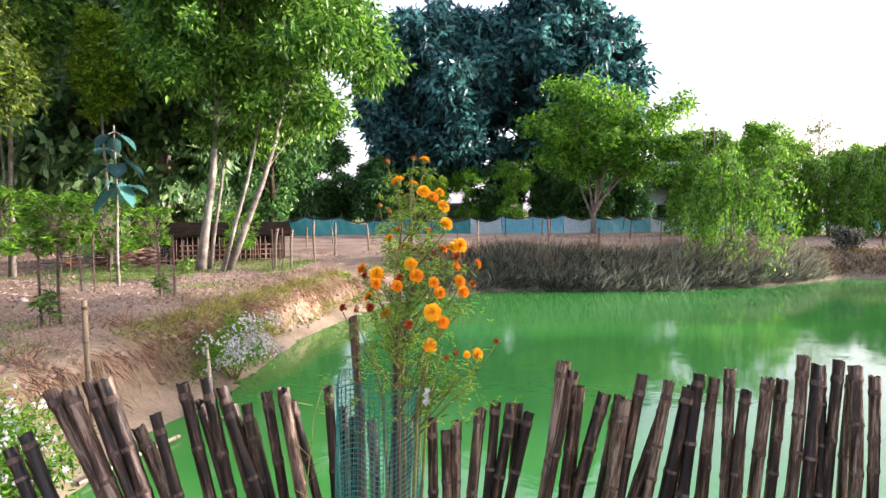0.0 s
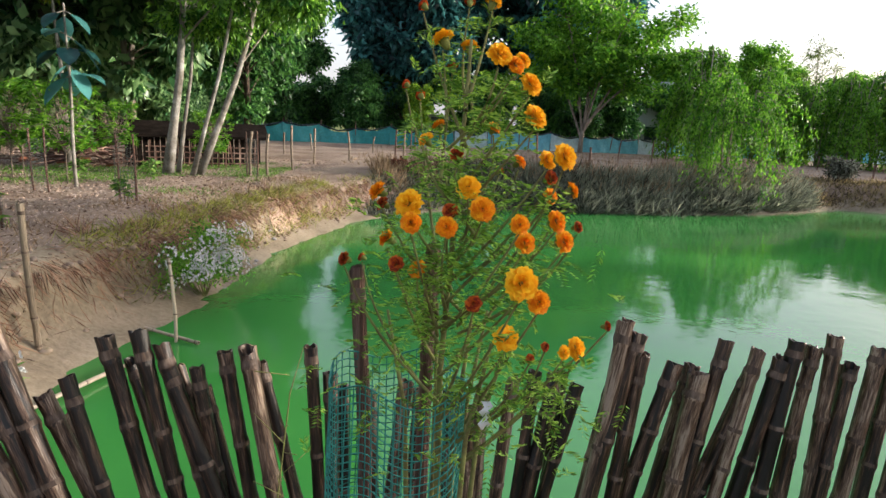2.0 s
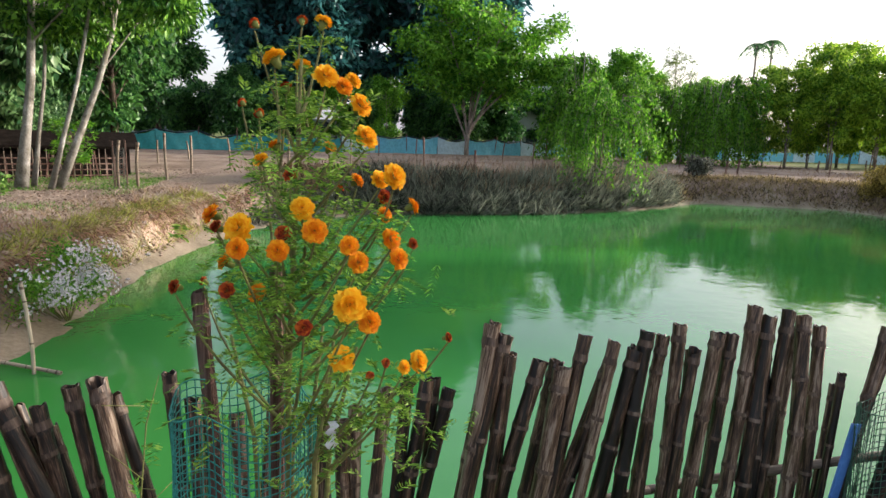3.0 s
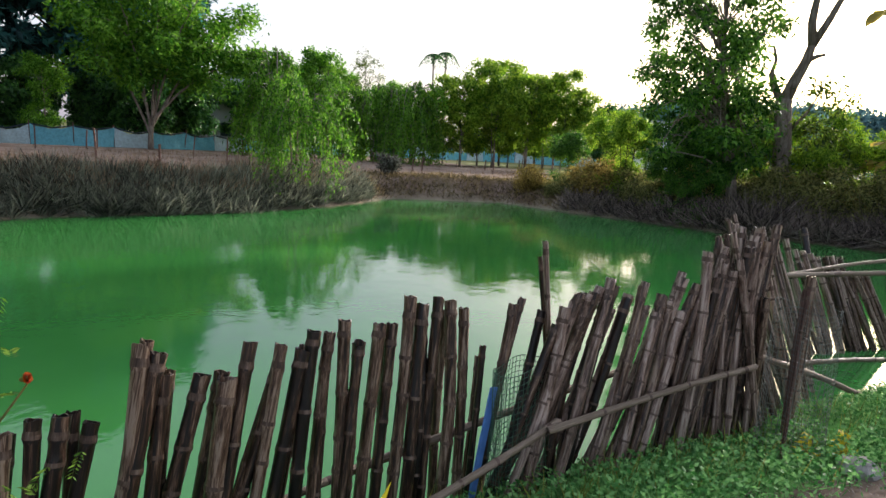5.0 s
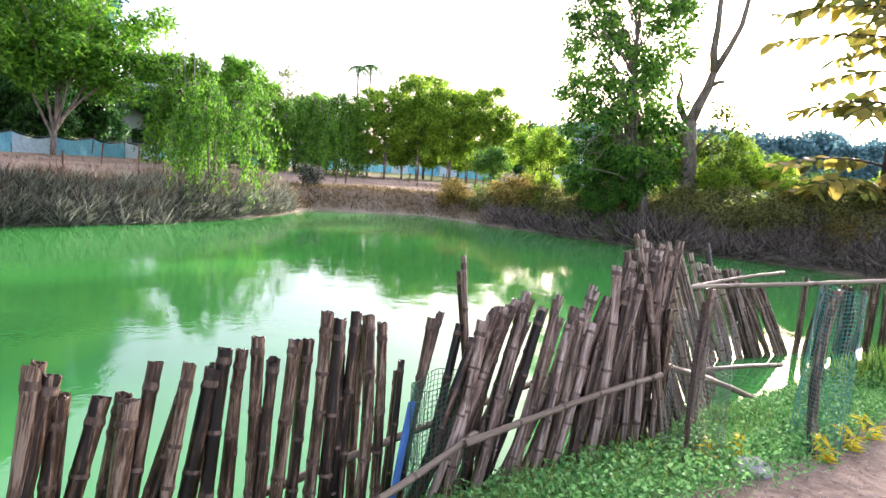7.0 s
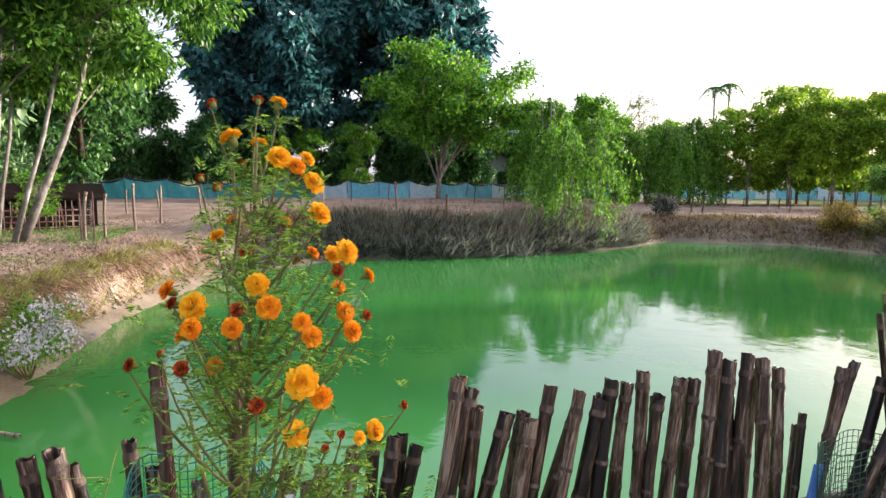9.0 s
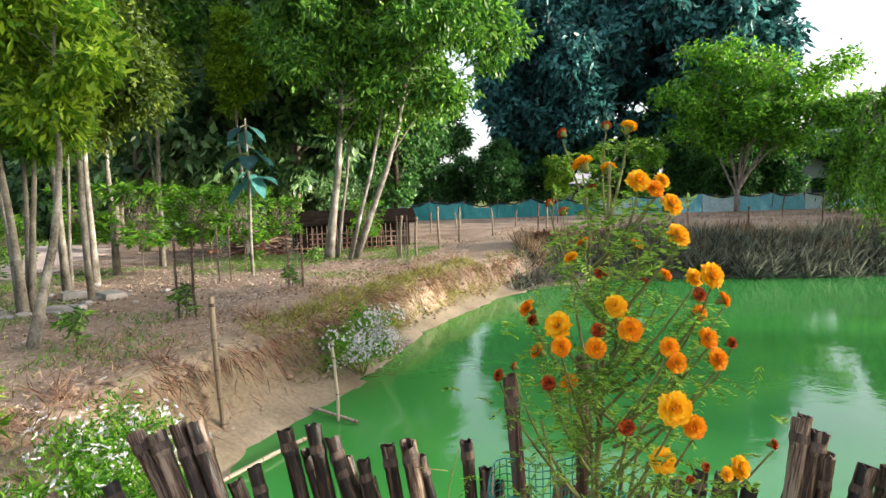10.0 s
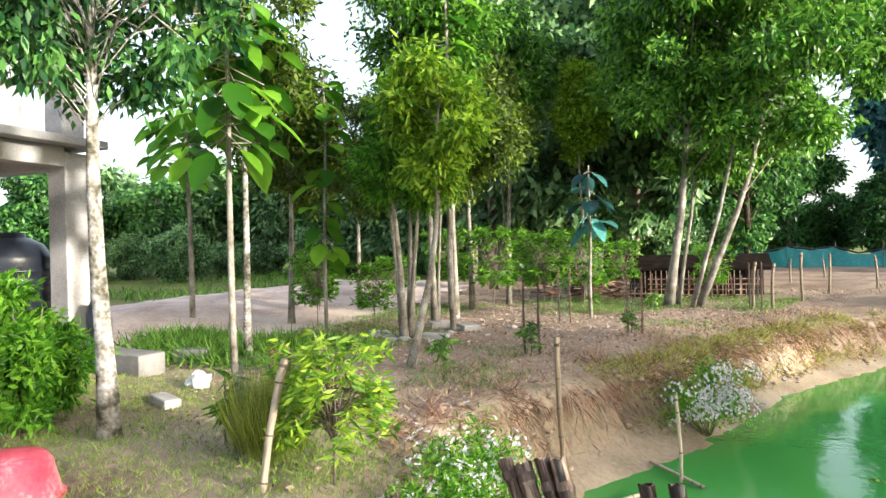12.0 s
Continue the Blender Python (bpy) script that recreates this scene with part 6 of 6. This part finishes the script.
tub = thing("plastic_tub", "upturned faded red plastic tub on the ground", "tub", (-5.25, 1.75, ground_z(-5.25, 1.75)))
prof = [(0.36, 0.0), (0.37, 0.02), (0.34, 0.05), (0.29, 0.26), (0.25, 0.31), (0.15, 0.325), (0.0, 0.33)]
n = 26
v = [(rr * math.cos(TAU * i / n), rr * math.sin(TAU * i / n), z) for rr, z in prof for i in range(n)]
f = [(j * n + i, j * n + (i + 1) % n, (j + 1) * n + (i + 1) % n, (j + 1) * n + i) for j in range(len(prof) - 1) for i in range(n)]
part("body", mesh("body", v, f, material("red_plastic", ((0.45, 0.03, 0.06), (0.62, 0.08, 0.12), (0.7, 0.35, 0.36)), 0.45, 4, 0.1, 30), True), tub)

# near shrubs, sapling and flowering bushes
rr_ = np.random.default_rng(80)
bush = tree_meshes(rr_, 1.75, 0.85, 0.0, 0.02, 46, 260, (0.13, 0.04), (M_BARK, M_LEAF_BRIGHT), 0.3, 5, 0.5, clump_r=0.26)
plant("leafy_bush", "bright yellow-green bush with narrow leaves beside the white-barked tree", -7.3, 2.35, bush, 0, 0.9, "", "bush")
plant("leafy_bush", "low bright green bush at the edge of the lawn", -6.2, 1.5, bush, 120, 0.6, "", "bush")
plant("leafy_bush", "low bright green bush among the garden trees", -7.7, 1.6, bush, 220, 0.75, "", "bush")


def sapling_meshes(r, h, n, leaf, mat, spread=0.3):
    """A thin-stemmed sapling with whorls of long drooping leaves."""
    s, pts, ways = Soup(), [], []
    for b in range(n):
        a, z0 = r.uniform(0, TAU), h * r.uniform(0.25, 0.7)
        tip = np.array([math.cos(a) * spread * r.uniform(0.4, 1.1), math.sin(a) * spread * r.uniform(0.4, 1.1), h * r.uniform(0.38, 1.0)])
        s.tube([(0, 0, z0), tuple(tip * 0.5 + np.array([0, 0, z0 * 0.6])), tuple(tip)], (0.006, 0.005, 0.003), 5, False)
        for i in range(16):
            aa = r.uniform(0, TAU)
            pts.append(tip - np.array([0, 0, r.uniform(0, 0.12)]) + r.normal(size=3) * 0.015)
            ways.append([math.cos(aa), math.sin(aa), r.uniform(-0.9, 0.4)])
    s.tube([(0, 0, -0.1), (0.01, 0, h * 0.5), (0, 0.01, h * 0.85)], (0.012, 0.009, 0.004), 6)
    v, f = leaves(np.array(pts), np.array(ways), leaf, leaf * 0.24, r, 0.2, 0.3)
    return s.mesh("trunk", M_BARK), mesh("crown", v, f, mat)


M_SAPLING = foliage("sapling_leaf", (0.08, 0.2, 0.012), (0.34, 0.5, 0.04))
plant("mango_sapling", "yellow-green sapling with long drooping leaves near the bank", -3.82, 3.42, sapling_meshes(rr_, 1.12, 100, 0.12, M_SAPLING, 0.44), 0, 1.0, "", "sapling")
plant("mango_sapling", "thin green sapling beside a netting tube", -5.15, 3.3, sapling_meshes(rr_, 0.75, 5, 0.18, M_LEAF_BRIGHT, 0.12), 0, 1.0, "", "sapling")
shrub = sapling_meshes(rr_, 2.0, 90, 0.17, M_LEAF_BRIGHT, 0.62)
for x, y, s, t in ((-9.0, 12.2, 1.05, 0), (-7.3, 13.4, 1.0, 50), (-8.5, 13.6, 1.0, 100), (-10.7, 8.4, 0.75, 150), (-9.5, 8.9, 0.7, 200), (-12.5, 9.8, 0.8, 250), (-5.85, 17.7, 0.8, 20), (-8.6, 18.2, 0.9, 70), (-11.0, 11.0, 0.7, 110), (-8.9, 14.6, 1.0, 160), (-12.0, 14.0, 1.1, 210)):
    plant("garden_shrub", "bright green leafy shrub growing from bare soil", x, y, shrub, t, s, "garden shrubs", "shrub")
small = sapling_meshes(rr_, 0.5, 8, 0.16, M_GRASS, 0.14)
for x, y, s in ((-5.3, 8.2, 0.9), (-4.95, 10.8, 0.8), (-5.6, 6.6, 0.9), (-5.9, 14.0, 1.0), (-7.5, 14.2, 0.9)):
    plant("garden_sapling", "small green plant growing between thin stakes", x, y, small, 40 * x, s, "staked saplings", "sapling")

# staked plant guards in the garden
for i, (x, y) in enumerate(((-5.3, 8.2), (-4.92, 10.8), (-4.45, 16.4), (-7.0, 12.0))):
    for dx in (-0.12, 0.14):
        stake(x + dx, y + 0.03, -0.15, (x + dx * 1.05, y, 1.15 + 0.1 * dx), 0.018, k=i, label="thin stake of a sapling's netting guard", group="guard stakes")
    g = thing("plant_guard", "faint grey netting round a staked sapling", "netting", (x, y, 0.0), group="garden guards")
    net_tube(g, 0.14, 0.95, 0.055, 0.0018, M_NET_GREY, 20 + i)
g = thing("plant_guard", "netting tube full of yellow-green grass", "netting", (-4.62, 3.42, 0.0))
net_tube(g, 0.27, 0.78, 0.035, 0.0014, M_NET_GREY, 31)
for dx in (-0.2, 0.05):
    stake(-4.62 + dx, 3.55, -0.1, (-4.62 + dx, 3.57, 0.85), 0.02, k=1, label="thin stake of the netting tube", group="guard stakes")
n = 2200
a, rad = rr_.uniform(0, TAU, n), 0.27 * np.sqrt(rr_.random(n))
blades("guard_grass", "tall yellow-green grass inside the netting tube", -4.62 + rad * np.cos(a), 3.42 + rad * np.sin(a), 0.62, 0.009, foliage("grass_tube", (0.16, 0.2, 0.03), (0.46, 0.52, 0.1), leaf=0.6), rr_, 0.13, 1.0)
stake(-4.02, 2.95, -0.1, (-3.92, 3.1, 0.92), 0.027, meshes=BLEACHED, k=0, label="pale bamboo stake leaning beside the sapling")
stake(-3.77, 6.51, -0.95, (-3.82, 6.48, 0.66), 0.03, meshes=POLES, k=1, label="pale bamboo pole standing on the muddy shore")
stake(-2.78, 7.2, -1.2, (-2.83, 7.25, 0.02), 0.02, meshes=BLEACHED, k=0, label="thin white pole standing in the shallow water")
stake(-3.23, 7.51, -0.86, (-2.5, 7.12, -0.87), 0.02, meshes=BLEACHED, k=1, label="pale stick floating across the pole", group="floating sticks")
stake(-3.3, 5.4, -0.86, (-2.9, 6.6, -0.87), 0.022, meshes=BLEACHED, k=0, label="pale cane floating on the water", group="floating sticks")

M_PETAL = material("aster_white", ((0.4836, 0.468, 0.5148), (0.6084, 0.6006, 0.624), (0.6864, 0.6864, 0.6864)), 0.7, 20, 0, 80, leaf=0.2, island=0.5)


def flower_bush(x, y, z, w, h, n, label, petal=0.024, facing=None):
    ob = thing("aster_bush", label, "flower bush", (x, y, z), group="white asters")
    r = np.random.default_rng(int(abs(x) * 100))
    cl = [(r.normal() * w * 0.4, r.normal() * w * 0.4, h * r.uniform(0.15, 0.8), w * r.uniform(0.2, 0.38)) for _ in range(22)]
    v, f = clump_leaves(cl, 220, 0.07, 0.018, r, 0.2)
    part("foliage", mesh("foliage", v, f, M_LEAF_BRIGHT), ob)
    s = Soup()
    for c in cl:
        s.tube([(0, 0, -0.15), (c[0] * 0.5, c[1] * 0.5, c[2] * 0.6), c[:3]], (0.008, 0.006, 0.004), 5, False)
    part("stem", s.mesh("stem", M_STEM), ob)
    # small daisies: a ring of petals each
    pick = [cl[r.integers(len(cl))] for _ in range(n)]
    d = r.normal(size=(n, 3))
    d[:, 2] = np.abs(d[:, 2]) * 0.7
    d[:, 1] -= 0.4
    d /= np.linalg.norm(d, axis=1, keepdims=True)
    c = np.array([p[:3] for p in pick]) + d * np.array([p[3] for p in pick])[:, None] * 1.12
    if facing:  # blossoms crowd one side of the bush
        keep = c @ np.array(facing) > 0.0
        c, d = c[keep], d[keep]
        n = len(c)
    side = np.cross(d, r.normal(size=(n, 3)))
    side /= np.linalg.norm(side, axis=1, keepdims=True)
    other = np.cross(d, side)
    pts, ways = [], []
    for k in range(7):
        a = TAU * k / 7
        pts.append(c)
        ways.append(side * math.cos(a) + other * math.sin(a) + d * 0.25)
    v, f = leaves(np.concatenate(pts), np.concatenate(ways), petal, petal * 0.54, r, 0.0, 0.0)
    tagged(part("flower_cover", mesh("flower_cover", v, f, M_PETAL), ob, "small white daisy flowers"), kind="stuff")


flower_bush(-3.08, 8.98, -0.8, 0.8, 1.0, 2800, "green bush covered in small white asters at the waterline", 0.024, (0.7, -0.3, -0.2))
flower_bush(-3.55, 4.55, -0.55, 0.75, 0.7, 230, "straggling white aster bush beside the fence's end", 0.032)
flower_bush(-2.9, 3.7, -0.4, 0.55, 0.5, 90, "low white aster bush beside the fence's end", 0.032)

# yellow-leaved crotons by the path
M_CROTON = foliage("croton_yellow", (0.42, 0.36, 0.012), (0.72, 0.62, 0.03))
cro = sapling_meshes(rr_, 0.3, 4, 0.13, M_CROTON, 0.08)
for x, y in ((3.99, 1.92), (4.13, 1.78), (4.6, 1.42), (4.95, 1.36), (5.25, 1.3)):
    plant("croton", "small croton with bright yellow leaves beside the path", x, y, cro, 50 * x, 0.62, "crotons", "plant")
plant("croton", "taller croton with yellow leaves in front of the canes", 1.05, 1.95, sapling_meshes(rr_, 0.66, 6, 0.13, M_CROTON, 0.14), 0, 1.0, "crotons", "plant")
strip = thing("cloth_strip", "crumpled white cloth strip tied at the marigold stem", "cloth", (-0.05, 1.84, 1.06))
v = [(0.006 * math.sin(2.1 * i) + (0.008 if j else -0.008), 0.006 * math.cos(1.7 * i), -0.055 * i / 7 + 0.012 * i * j / 7) for i in range(8) for j in range(2)]
part("cloth", mesh("cloth", v, [(2 * i, 2 * i + 1, 2 * i + 3, 2 * i + 2) for i in range(7)], M_WHITE_PLASTIC, True), strip)
twig = thing("dry_twig", "thin dry weed stem in front of the canes", "weed", (-0.62, 2.6, ground_z(-0.62, 2.6)))
s = Soup()
s.tube([(0, 0, 0), (0.01, 0.02, 0.5), (0.05, 0.05, 0.9), (0.09, 0.06, 1.05)], (0.004, 0.003, 0.002, 0.001), 4)
for i in range(14):
    z = rr_.uniform(0.3, 1.0)
    d = rr_.normal(size=3) * [0.06, 0.06, 0.05]
    s.tube([(0.05 * z, 0.05 * z, z), (0.05 * z + d[0], 0.05 * z + d[1], z + abs(d[2]))], 0.0015, 4)
part("stem", s.mesh("stem", M_STEM), twig)

# dead branches lying along the shaded shore
q = np.random.default_rng(90)
for i in range(16):
    y = 3.6 + 0.62 * i + q.normal() * 0.2
    x = float(np.interp(y, [3.0, 6.0, 11.5, 16.0], [24.0, 23.9, 21.8, 21.0])) + q.uniform(-0.1, 0.3)
    ob = thing("fallen_branch", "bare grey branch lying along the water's edge", "branch", (x, y, ground_z(x, y) + 0.05), group="fallen branches")
    s = Soup()
    ln = q.uniform(1.0, 2.4)
    a = q.uniform(-0.6, 0.6) + (0 if i % 2 else math.pi)
    d = np.array([math.sin(a) * 0.6, math.cos(a), 0.0])
    pts = [d * ln * u + np.array([q.normal() * 0.06, q.normal() * 0.06, 0.25 * math.sin(u * 2.6) * q.uniform(0.5, 1.4)]) for u in np.linspace(0, 1, 6)]
    s.tube(pts, np.linspace(0.035, 0.012, 6), 6)
    for j in (2, 3, 4):
        e = pts[j] + np.array([q.normal() * 0.35, q.normal() * 0.35, q.uniform(0.0, 0.4)])
        s.tube([pts[j], (pts[j] + e) / 2 + q.normal(size=3) * 0.04, e], (0.016, 0.012, 0.006), 5)
    part("branch", s.mesh("branch", M_BARK), ob)
